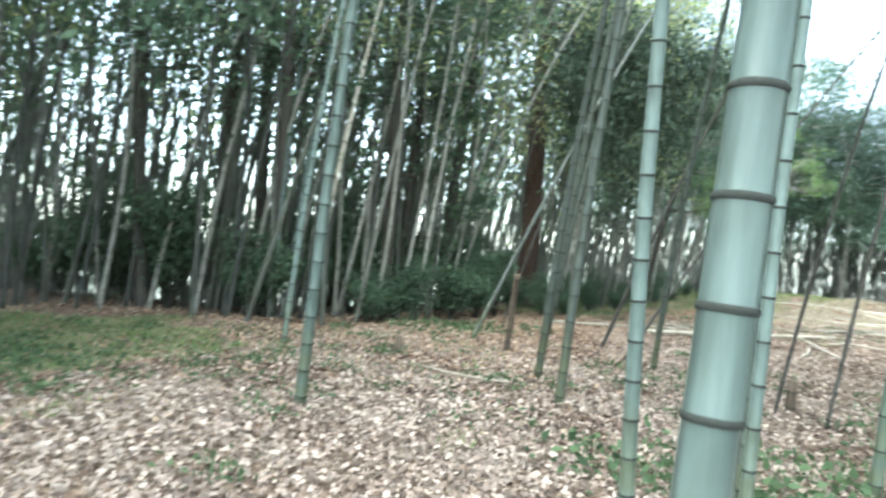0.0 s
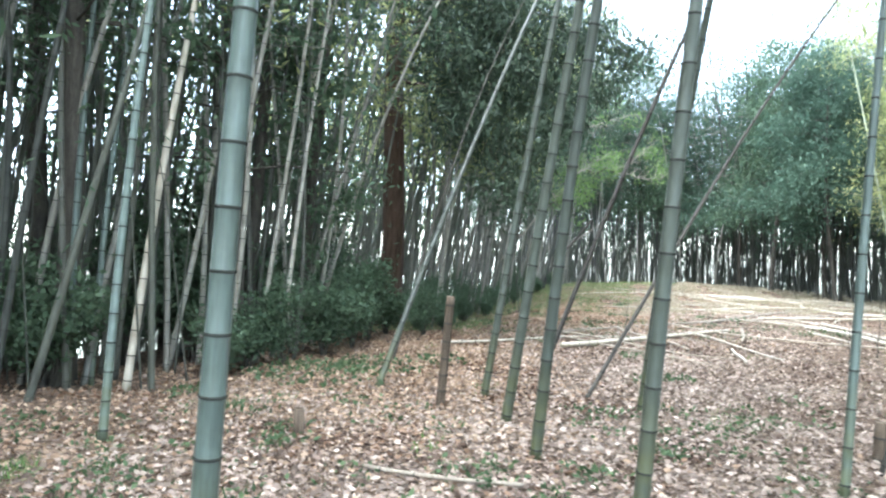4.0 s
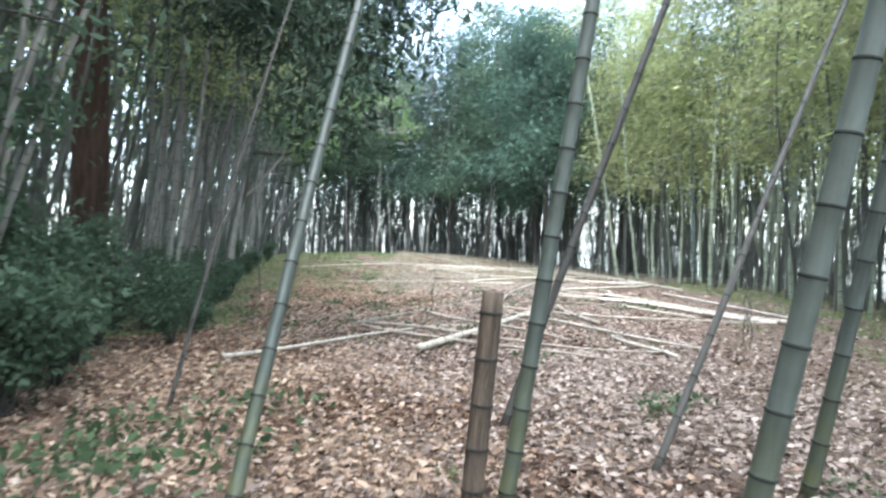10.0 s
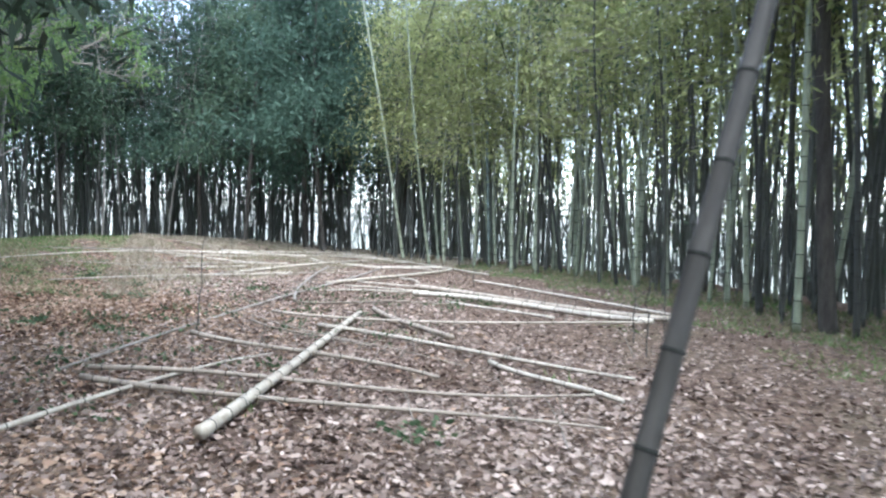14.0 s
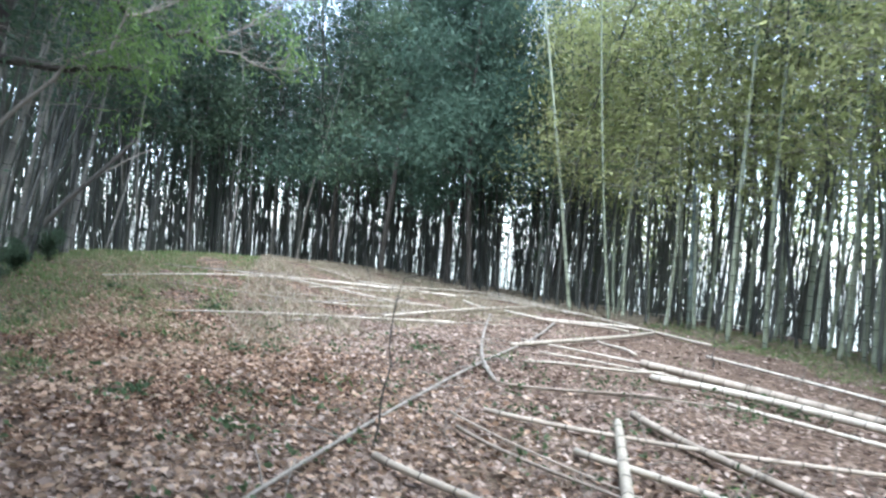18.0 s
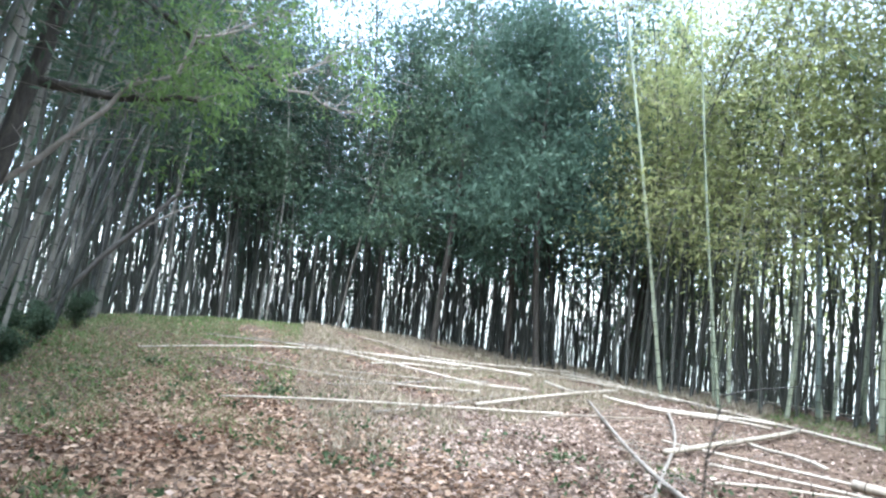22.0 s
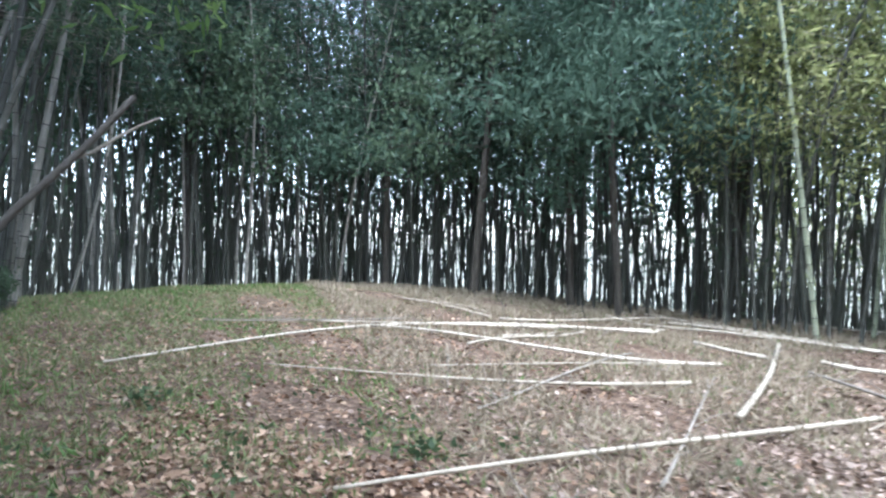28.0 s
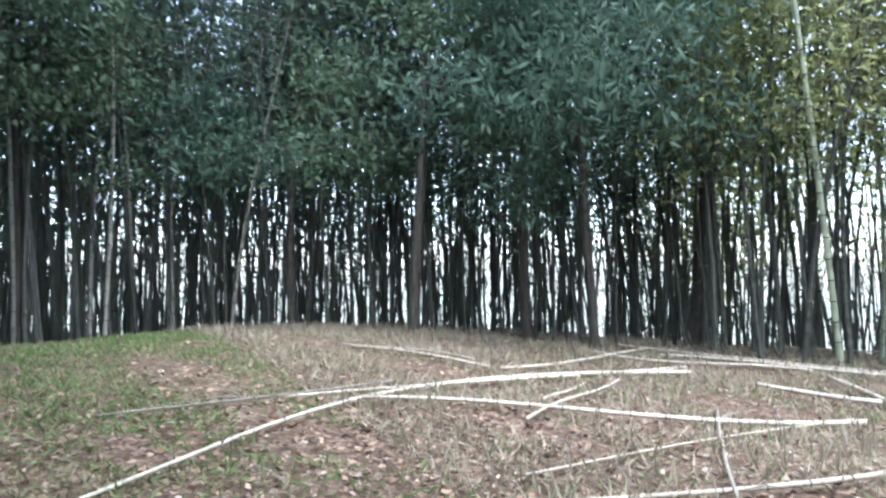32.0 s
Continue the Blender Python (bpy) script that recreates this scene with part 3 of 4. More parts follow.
# ---- cut posts and stumps ----
def stump(x, y, r, h, dx=0.0, dy=0.0, mat="dead", label="", seed=0):
    base = new("bamboo_stump")
    base.matrix_basis = leaning(x, y, dx, dy, sink=0.05)
    tagged(base, label or "short cut bamboo stump in the leaf litter", "stump", "cut stumps")
    rows, nodes = culm_rows(h, r, r * 0.95, 0.16, 0.2)
    s, rad = np.array([a[0] for a in rows]), np.array([a[1] for a in rows])
    ring, k = np.stack([0 * s, 0 * s, s], 1), len(s)
    v, f = tube(np.concatenate([ring, ring[-1:], ring[-1:] - [0, 0, 0.05]]), np.concatenate([rad, [r * 0.78, r * 0.76]]), 12)
    idx = np.zeros(len(f), int)
    idx[(k - 1) * 12:] = 1
    me = array_mesh("culm", *capped(v, f, 12), [M[mat], M["cut"]], np.concatenate([idx, np.ones(len(capped(v, f, 12)[1]) - len(f), int)]))
    child("culm", me, base)
    for s0, rr in nodes:
        child("node", RING, base, m=pose(0, 0, s0) @ Matrix.Diagonal((rr * 1.035, rr * 1.035, 0.045, 1)))
    return base


stump(1.114, 10.54, 0.05, 1.28, 0.07, -0.052, "post", "weathered brown bamboo post, cut off at waist height")
stump(-0.48, 9.60, 0.050, 0.30, mat="post", label="pale brown cut bamboo stump in the leaf litter")
stump(2.36, 5.98, 0.042, 0.36, 0.04, 0.0, "post", "brown cut bamboo stump among green weeds")
stump(4.02, 7.66, 0.055, 0.38, 0.05, 0.0, "post", "dark brown cut bamboo stump in the litter")


# ---- poles that lie on the clearing ----
def smooth_line(pts, n):
    """A soft curve through a few places on the ground, straightened where a culm would not bend so far."""
    pts = np.array(pts, float)
    s = np.concatenate([[0], np.cumsum(np.hypot(*np.diff(pts, axis=0).T))])
    t = np.linspace(0, s[-1], n)
    chord = pts[0] + (pts[-1] - pts[0]) * (s / s[-1])[:, None]
    off = pts - chord
    most = np.abs(off).max() / s[-1]
    if len(pts) < 5 and most > 0.02:
        off *= 0.02 / most
    p = pts[0] + (pts[-1] - pts[0]) * (t / s[-1])[:, None] + np.stack([np.interp(t, s, off[:, k]) for k in (0, 1)], 1)
    for _ in range(n):
        p[1:-1] = 0.25 * p[:-2] + 0.5 * p[1:-1] + 0.25 * p[2:]
    return p, t, s[-1]


def limb(pile, p, q, r0, r1, rng, sag=0.0, n=7, slot=0, sides=8):
    p, q = np.array(p, float), np.array(q, float)
    t = np.linspace(0, 1, n)[:, None]
    line = p + (q - p) * t + np.array([0, 0, 1]) * sag * np.sin(np.pi * t)
    line[1:-1] += rng.randn(n - 2, 3) * np.linalg.norm(q - p) * 0.018
    pile.add(*tube(line, np.linspace(r0, r1, n), sides), slot)
    return line


LAID = [0]


def fallen(pts, r0, r1, sort="pole", arch=0.0):
    LAID[0] += 1
    r0, r1 = ((0.85 if r > 0.04 else 0.8) * r for r in (r0, r1))
    rr = np.random.RandomState(LAID[0])
    _, _, total = smooth_line(pts, 8)
    rows, nodes = culm_rows(total, r0, r1, 0.27, 0.33)
    s, rad = np.array([a[0] for a in rows]), np.array([a[1] for a in rows])
    p, t, total = smooth_line(pts, max(12, int(total * 5)))
    base = new("fallen_branch" if sort == "branch" else "bamboo_pole")
    h = 0.04 + 0.03 * rr.rand() + arch * np.sin(np.pi * s / total)
    x, y = np.interp(s, t, p[:, 0]), np.interp(s, t, p[:, 1])
    z = np.polyval(np.polyfit(s, land(x, y), 3), s) + rad * 0.9 + h
    o = np.array([x[0], y[0], z[0]])
    v, f = tube(np.stack([x, y, z], 1) - o, rad, 8)
    v, f = capped(v, f, 8)
    base.location = o
    tone = {"branch": "twig", "brown": "brown", "pole": "dead"}[sort]
    child("branch" if sort == "branch" else "culm", array_mesh("culm", v, f, [M[tone]], smooth=True), base)
    if sort == "branch":
        tagged(base, "pale dead branch with bare twigs lying on the clearing", "branch")
        pile = Pile()
        for k in range(int(total * 2.2)):
            q = np.array([np.interp(total * (k + rr.rand()) / (total * 2.2), s, a) for a in (x, y, z)]) - o
            a, ln = rr.rand() * 6.283, 0.25 + 0.5 * rr.rand()
            e = q + np.array([math.cos(a), math.sin(a), 0.12 * rr.randn()]) * ln
            pile.add(*tube([q, (q + e) / 2 + [0, 0, 0.03], e], [0.006, 0.005, 0.002], 4))
        tagged(child("twigwork", pile.mesh("twigwork", [M["twig"]]), base), kind="stuff")
    else:
        tagged(base, "dry pale bamboo pole lying on the leaf litter" if tone == "dead" else "weathered brown bamboo pole lying on the leaf litter", "bamboo pole", "fallen poles")
        if total > 2.2:
            pile = Pile()
            for k in range(int(total * 1.6)):
                q = np.array([np.interp(total * rr.rand(), s, a) for a in (x, y, z)]) - o
                e = q + np.array([0.14 * rr.randn(), 0.14 * rr.randn(), 0.10 + 0.28 * rr.rand() ** 2])
                limb(pile, q, e, 0.006, 0.002, rr, 0.02, 4, sides=4)
            tagged(child("twigwork", pile.mesh("twigwork", [M["twig"]]), base), kind="stuff")
        for s0, q in nodes:
            if q > 0.017:
                at = [np.interp(s0, s, a) for a in (x, y, z)] - o
                ahead = [np.interp(s0 + 0.05, s, a) - np.interp(s0 - 0.05, s, a) for a in (x, y, z)]
                turn = Vector((0, 0, 1)).rotation_difference(Vector(ahead)).to_matrix().to_4x4()
                child("node", RING, base, m=Matrix.Translation(at) @ turn @ Matrix.Diagonal((q * 1.04, q * 1.04, 0.03, 1)))
    return base


fallen([(4.51, 14.45), (5.64, 14.86), (9.50, 16.30)], 0.055, 0.045, "pole")
fallen([(9.88, 16.29), (9.06, 15.18), (8.26, 14.37)], 0.042, 0.04, "brown")
fallen([(5.15, 16.32), (5.24, 14.74), (5.36, 13.35), (5.92, 12.23)], 0.034, 0.012, "brown")
fallen([(5.45, 16.60), (5.94, 14.97), (6.17, 13.63), (6.56, 12.44)], 0.03, 0.012, "brown")
fallen([(2.61, 15.59), (3.63, 15.68), (4.39, 15.85), (5.11, 15.81), (7.00, 15.84)], 0.034, 0.014, "pole")
fallen([(7.22, 17.14), (7.17, 15.46), (6.70, 13.82)], 0.034, 0.022, "brown")
fallen([(8.45, 16.26), (7.94, 14.26), (7.30, 12.25)], 0.036, 0.02, "pole")
fallen([(8.69, 17.17), (9.25, 16.12), (9.64, 13.92), (10.48, 12.52)], 0.026, 0.02, "brown")
fallen([(13.00, 17.15), (12.65, 14.61), (10.97, 12.33)], 0.062, 0.05, "brown")
fallen([(12.14, 16.76), (11.99, 14.46), (10.50, 12.50)], 0.055, 0.045, "pole")
fallen([(8.60, 17.43), (7.62, 15.68), (7.27, 13.80)], 0.012, 0.006, "brown")
fallen([(7.45, 13.63), (6.96, 12.76), (6.57, 12.23)], 0.03, 0.028, "pole")
fallen([(11.19, 15.73), (11.03, 14.73), (10.34, 13.77)], 0.026, 0.026, "pole")
fallen([(11.51, 18.17), (12.11, 17.49), (12.71, 16.77)], 0.022, 0.02, "pole")
fallen([(10.14, 17.84), (10.63, 17.23), (10.86, 16.18)], 0.015, 0.012, "brown")
fallen([(14.93, 16.72), (13.03, 14.29), (11.76, 12.35)], 0.03, 0.03, "pole")
fallen([(13.68, 19.29), (13.08, 17.08)], 0.022, 0.02, "pole")
fallen([(8.23, 17.14), (7.80, 15.89), (7.51, 14.97)], 0.02, 0.012, "brown")
fallen([(5.45, 16.98), (6.70, 17.43), (7.99, 17.76), (10.73, 18.51), (13.84, 19.11), (16.99, 20.16)], 0.016, 0.03, "branch")
fallen([(12.68, 18.96), (16.99, 18.12)], 0.045, 0.042, "pole")
fallen([(14.93, 18.49), (13.69, 17.44)], 0.028, 0.026, "pole")
fallen([(10.25, 17.73), (10.59, 16.92), (11.13, 15.56)], 0.016, 0.014, "brown")
fallen([(12.57, 18.46), (12.83, 17.55), (12.59, 16.57)], 0.024, 0.02, "pole")
fallen([(16.57, 21.47), (13.63, 19.97), (11.00, 18.55), (10.14, 17.86)], 0.022, 0.032, "branch")
fallen([(13.49, 21.95), (15.37, 21.81), (19.23, 21.89)], 0.04, 0.038, "pole")
fallen([(13.75, 21.01), (15.85, 20.03)], 0.018, 0.015, "brown")
fallen([(20.87, 23.94), (20.20, 22.09), (19.19, 20.50)], 0.026, 0.03, "pole")
fallen([(16.93, 21.33), (17.68, 19.92), (17.18, 18.49)], 0.03, 0.04, "pole")
fallen([(16.88, 20.70), (16.73, 19.49), (16.54, 18.47)], 0.03, 0.036, "brown")
fallen([(13.57, 25.05), (15.08, 24.07), (16.32, 22.39)], 0.012, 0.016, "pole")
fallen([(22.26, 24.61), (20.70, 21.89), (18.97, 18.95), (16.54, 17.00)], 0.03, 0.034, "pole")
fallen([(22.73, 21.82), (22.66, 19.30), (21.85, 17.15)], 0.014, 0.02, "pole")
fallen([(11.37, 27.28), (11.93, 27.02), (13.55, 27.09), (14.96, 26.92), (16.18, 26.45), (17.83, 25.20), (18.77, 23.64)], 0.014, 0.038, "pole")
fallen([(13.62, 28.15), (14.85, 27.59), (17.41, 25.80), (19.30, 23.66)], 0.012, 0.034, "pole")
fallen([(12.31, 26.17), (13.23, 25.25), (14.26, 23.85), (14.46, 22.49)], 0.008, 0.03, "pole")
fallen([(15.03, 26.76), (15.62, 24.98), (16.17, 23.75), (16.01, 22.39)], 0.02, 0.032, "pole")
fallen([(13.35, 28.15), (14.32, 27.98), (15.22, 27.30), (15.81, 26.70)], 0.008, 0.014, "branch")
fallen([(17.51, 25.92), (19.50, 24.93), (22.00, 24.07)], 0.03, 0.03, "pole")
fallen([(18.09, 28.15), (17.53, 26.09)], 0.018, 0.03, "brown")
fallen([(18.25, 28.42), (17.76, 27.25), (18.04, 26.36)], 0.016, 0.02, "brown")
fallen([(20.38, 24.95), (19.34, 23.76), (19.76, 21.95)], 0.022, 0.03, "pole")
fallen([(12.23, 23.80), (12.87, 23.81), (14.24, 23.81), (16.54, 23.57)], 0.012, 0.024, "branch")
fallen([(15.86, 25.22), (17.35, 24.91)], 0.02, 0.02, "pole")
fallen([(14.95, 25.24), (17.52, 24.53)], 0.02, 0.02, "pole")
fallen([(17.92, 22.97), (17.54, 22.40), (17.08, 21.95)], 0.03, 0.036, "pole")
fallen([(10.33, 23.79), (10.94, 23.35), (11.59, 22.85), (12.84, 21.93), (14.19, 20.89)], 0.016, 0.032, "pole")
fallen([(15.33, 22.37), (12.95, 22.27), (11.34, 22.18)], 0.012, 0.018, "branch")
fallen([(-0.09, 8.41), (0.44, 8.16), (0.88, 7.66)], 0.022, 0.02, "brown")





# ---- trees ----
def tree(name, x, y, height, r, dx, dy, bark, leafmat, seed, low=0.4, reach=2.0, leaves=5000, size=0.12, label=""):
    rng = np.random.RandomState(seed)
    base = new(name)
    base.matrix_basis = leaning(x, y, dx, dy, sink=0.1)
    tagged(base, label, "tree")
    trunk, wood, cs = Pile(), Pile(), []
    s = np.array([0, 0.25, 0.8, 2, 4, 6, 8, 10, 12, 14, 16]) / 16 * height
    line = np.stack([0.12 * np.sin(s * 0.5 + seed), 0.12 * np.sin(s * 0.4 + 2 * seed), s], 1)
    line -= line[0]
    rad = r * np.array([1.5, 1.2, 1.05, 1, 0.92, 0.84, 0.74, 0.62, 0.5, 0.34, 0.12])
    v, f = tube(line, rad, 14)
    v += np.stack([v[:, 0], v[:, 1], 0 * v[:, 2]], 1) * (0.06 * np.sin(9 * np.arctan2(v[:, 1], v[:, 0]) + 2 * v[:, 2]))[:, None]
    trunk.add(v, f)
    child("trunk", trunk.mesh("trunk", [M[bark]], True), base)
    for k in range(34):
        t = low + (1 - low) * rng.rand()
        p = np.array([np.interp(t * height, s, line[:, a]) for a in range(3)])
        a = rng.rand() * 6.283
        ln = reach * (1.2 - t) * (0.6 + 0.6 * rng.rand())
        q = p + np.array([math.cos(a) * ln, math.sin(a) * ln, ln * (0.25 - 0.5 * rng.rand())])
        l = limb(wood, p, q, r * 0.16, 0.008, rng, 0.1, 6, sides=5)
        cs += [l[3], l[4], l[5], (l[4] + l[5]) / 2]
    tagged(child("branchwork", wood.mesh("branchwork", [M[bark]], True), base), kind="stuff")
    c = np.array(cs)[rng.randint(len(cs), size=leaves)] + rng.randn(leaves, 3) * np.array([0.32, 0.32, 0.2]) * reach / 2
    child("crown", Pile().add(*blades(rng, c, size * (1.35 if leafmat == "leaf_blue" else 1), 1.0, 0.11 if leafmat == "leaf_blue" else 0.2)).mesh("crown", [M[leafmat]]), base)
    return base


cedar = tree("cedar", 2.45, 19.7, 16, 0.27, 0.03, -0.01, "bark", "leaf_conifer", 1, 0.52, 3.0, 12000, 0.16, "tall cedar with a straight reddish-brown trunk and dark foliage")
tree("evergreen_tree", -4.4, 13.6, 11, 0.13, 0.05, 0.02, "bark_dark", "leaf_dark", 2, 0.35, 2.4, 3500, 0.12, "dark-barked evergreen tree with a crooked trunk")
tree("evergreen_tree", -3.7, 14.6, 11, 0.15, -0.04, 0.02, "bark_dark", "leaf_dark", 3, 0.3, 2.4, 3500, 0.12, "dark-barked evergreen tree among bamboos")
tree("evergreen_tree", 0.1, 16.2, 10, 0.12, 0.03, 0.0, "bark_dark", "leaf_dark", 4, 0.12, 1.25, 7000, 0.12, "bushy dark evergreen tree leafy to the ground")
tree("evergreen_tree", -0.9, 15.2, 10, 0.11, 0.0, 0.03, "bark_dark", "leaf_dark", 5, 0.15, 1.3, 6000, 0.12, "bushy dark evergreen tree leafy to the ground")
tree("evergreen_tree", -3.1, 12.55, 11, 0.14, 0.02, 0.0, "bark_dark", "leaf_dark", 13, 0.4, 2.2, 3000, 0.12, "dark-barked evergreen tree with a leaning trunk")
tree("evergreen_tree", -1.1, 14.2, 11, 0.13, 0.03, 0.0, "bark_dark", "leaf_dark", 14, 0.25, 2.0, 4000, 0.12, "dark-barked evergreen tree among bamboos")
tree("evergreen_tree", -5.4, 12.7, 11, 0.12, -0.05, 0.0, "bark_dark", "leaf_dark", 15, 0.4, 2.2, 3000, 0.12, "dark-barked evergreen tree with a crooked trunk")
# Three added trees, mostly out of view, that shade the ground by the start
for tx, ty, sd in ((-7.2, 9.4, 21), (-7.4, 5.6, 22), (-7.0, 1.8, 23)):
    tree("evergreen_tree", tx, ty, 12, 0.16, 0.06, 0.0, "bark_dark", "leaf_dark", sd, 0.38, 5.0, 9000, 0.16, "added evergreen tree, mostly out of view, shading the path")
tree("evergreen_tree", 11.6, 10.4, 13, 0.10, 0.04, 0.0, "bark_dark", "leaf_bamboo", 6, 0.4, 2.6, 5000, 0.14, "dark-trunked tree among bamboos on the slope")
tree("evergreen_tree", 10.4, 9.6, 13, 0.09, 0.06, 0.0, "bark_dark", "leaf_bamboo", 7, 0.45, 2.6, 5000, 0.14, "dark-trunked tree among bamboos on the slope")
tree("evergreen_tree", 23.6, 23.2, 12, 0.16, 0.10, -0.08, "bark_dark", "leaf_bamboo", 8, 0.5, 2.4, 3000, 0.14, "dark leaning tree among bamboos")
tree("evergreen_tree", 21.6, 25.0, 10, 0.08, -0.04, 0.0, "bark_dark", "leaf_blue", 9, 0.36, 3.6, 16000, 0.15, "bushy evergreen with drooping bluish-green foliage")
tree("evergreen_tree", 22.4, 26.3, 11, 0.09, 0.0, 0.0, "bark_dark", "leaf_blue", 16, 0.26, 3.0, 14000, 0.15, "bushy evergreen with dark bluish foliage hanging low")
tree("evergreen_tree", 21.4, 28.3, 11, 0.09, 0.03, 0.0, "bark_dark", "leaf_dark", 17, 0.3, 3.0, 12000, 0.15, "bushy dark evergreen at the far edge of the clearing")
tree("evergreen_tree", 22.2, 31.2, 11, 0.08, 0.0, 0.0, "bark_dark", "leaf_blue", 10, 0.28, 3.2, 14000, 0.15, "bushy evergreen with bluish-green foliage")
tree("evergreen_tree", 19.0, 35.0, 12, 0.08, 0.0, 0.0, "bark_dark", "leaf_dark", 12, 0.28, 3.2, 12000, 0.15, "tall dark evergreen at the far edge of the clearing")

# The tree whose limbs hang over the clearing
over = new("broadleaf_tree")
foot = np.array([7.38, 24.86, ground_z(7.38, 24.86) - 0.1])
over.location = foot
tagged(over, "dark-barked tree stretching bare twiggy limbs over the clearing", "tree")
rg = np.random.RandomState(5)
trunk, twigs, cs = Pile(), Pile(), []
l0 = limb(trunk, (0, 0, 0), np.array([8.05, 24.57, 3.86]) - foot, 0.11, 0.09, rg, sides=12)
l1 = limb(trunk, l0[-1], np.array([8.7, 24.2, 6.4]) - foot, 0.09, 0.05, rg, sides=10)
child("trunk", trunk.mesh("trunk", [M["bark_dark"]], True), over)
BOUGHS = [((8.0, 24.6, 3.5), (9.5, 23.85, 3.66), 0.07, 0.02, "bark_dark"), ((7.25, 24.9, 1.5), (9.37, 23.87, 4.41), 0.038, 0.022, "twig"), ((9.37, 23.87, 4.41), (10.3, 23.7, 5.0), 0.022, 0.008, "twig"),
          ((8.3, 24.45, 4.9), (11.9, 25.4, 4.87), 0.05, 0.03, "bark_dark"), ((11.9, 25.4, 4.87), (12.8, 24.7, 5.7), 0.028, 0.008, "twig"), ((11.9, 25.4, 4.87), (13.1, 24.3, 4.58), 0.022, 0.006, "twig"),
          ((8.6, 24.3, 5.8), (11.0, 23.4, 6.4), 0.035, 0.01, "twig")]
for k, (p, q, r, r1, mat) in enumerate(BOUGHS):
    bough = Pile()
    l = limb(bough, np.array(p) - foot, np.array(q) - foot, r, r1, rg, -0.06, 9, sides=7)
    child("limb", bough.mesh("limb", [M[mat]], True), over)
    for i in range(2, 9):
        for j in range(3):
            e = l[i] + np.array([0.5, -0.2, 0.35]) * rg.rand() + rg.randn(3) * np.array([0.28, 0.28, 0.22])
            w = limb(twigs, l[i], e, 0.008, 0.002, rg, 0.03, 5, sides=4)
            for b in range(2):
                e2 = w[2 + b] + rg.randn(3) * 0.2
                limb(twigs, w[2 + b], e2, 0.004, 0.0015, rg, 0, 3, sides=3)
            if i > 5:
                cs += [w[3], w[4]]
tagged(child("twigwork", twigs.mesh("twigwork", [M["twig"]]), over), kind="stuff")
for q, n in (((10.0, 24.5, 4.2), 30), ((9.5, 24.9, 4.7), 26), ((9.8, 24.6, 3.4), 12), ((9.0, 25.0, 5.2), 16), ((10.6, 24.6, 5.2), 18)):
    cs += list(np.array(q) - foot + rg.randn(n, 3) * np.array([0.4, 0.4, 0.3]))
c = np.array(cs)[rg.randint(len(cs), size=4200)] + rg.randn(4200, 3) * np.array([0.16, 0.16, 0.1])
child("crown", Pile().add(*blades(rg, c, 0.13, 1.0, 0.11)).mesh("crown", [M["leaf_fresh"]]), over)

# The cedar's long boughs that droop above the walk
home = cedar.matrix_basis.inverted()
cs = []
for k, q in enumerate([(3.8, 15.3, 2.9), (4.4, 15.4, 3.8), (5.0, 15.5, 4.4), (5.8, 15.6, 5.1), (6.5, 15.6, 5.8), (3.2, 15.8, 4.2), (4.2, 15.8, 5.2), (5.2, 15.9, 6.2), (3.0, 16.0, 5.6), (3.8, 16.3, 6.6)]):
    bough = Pile()
    z = 6.0 + 0.35 * k
    l = limb(bough, home @ Vector((2.45 + 0.03 * z, 19.7 - 0.01 * z, z)), home @ Vector(q), 0.045, 0.006, rg, 0.5, 10, sides=6)
    child("bough", bough.mesh("bough", [M["bark"]], True), cedar)
    cs += list(l[4:]) + [l[-1], l[-2], l[-1], l[-3]]
c = np.array(cs)[rg.randint(len(cs), size=22000)] + rg.randn(22000, 3) * np.array([0.36, 0.36, 0.26])
child("bough_foliage", Pile().add(*blades(rg, c, 0.16, 1.3, 0.12)).mesh("bough_foliage", [M["leaf_conifer"]]), cedar)

# The dead trunk that leans out of the wood
dead = new("leaning_trunk")
dead.location = (11.2, 30.3, ground_z(11.2, 30.3))
tagged(dead, "grey dead trunk leaning out of the wood across the bamboos", "dead tree")
pile = Pile()
limb(pile, (-0.3, 0.2, -0.1), (1.9, -1.1, 2.9), 0.062, 0.042, rg, 0.0, 5, sides=10)
child("trunk", pile.mesh("trunk", [M["old"]], True), dead)
pile = Pile()
limb(pile, (1.24, -0.71, 2.0), (2.3, -1.1, 2.7), 0.03, 0.012, rg, 0.03, 5, sides=7)
child("broken_branch", pile.mesh("broken_branch", [M["twig"]], True), dead, "pale broken branch")


# ---- shrubs, weeds and grass ----
def shrub_mesh(seed, h, wide, mat, n, size):
    rg = np.random.RandomState(seed)
    stems, cs = Pile(), []
    for k in range(16):
        a, ln = rg.rand() * 6.283, wide * (0.3 + 0.7 * rg.rand())
        l = limb(stems, (0.05 * rg.randn(), 0.05 * rg.randn(), 0), (math.cos(a) * ln, math.sin(a) * ln, h * (0.35 + 0.65 * rg.rand())), 0.014, 0.004, rg, 0.15 * h, 7, sides=5)
        cs += list(l[2:])
    c = np.array(cs)[rg.randint(len(cs), size=n)] + rg.randn(n, 3) * np.array([0.16, 0.16, 0.14]) * wide
    c[:, 2] = np.abs(c[:, 2])
    return stems.mesh("stems", [M["bark_dark"]]), Pile().add(*blades(rg, c, size, 0.7, 0.26)).mesh("foliage", [M[mat]])


SHRUBS = [shrub_mesh(31 + k, 1.9 + 0.25 * k, 0.95, "leaf_dark", 3600, 0.11) for k in range(4)]


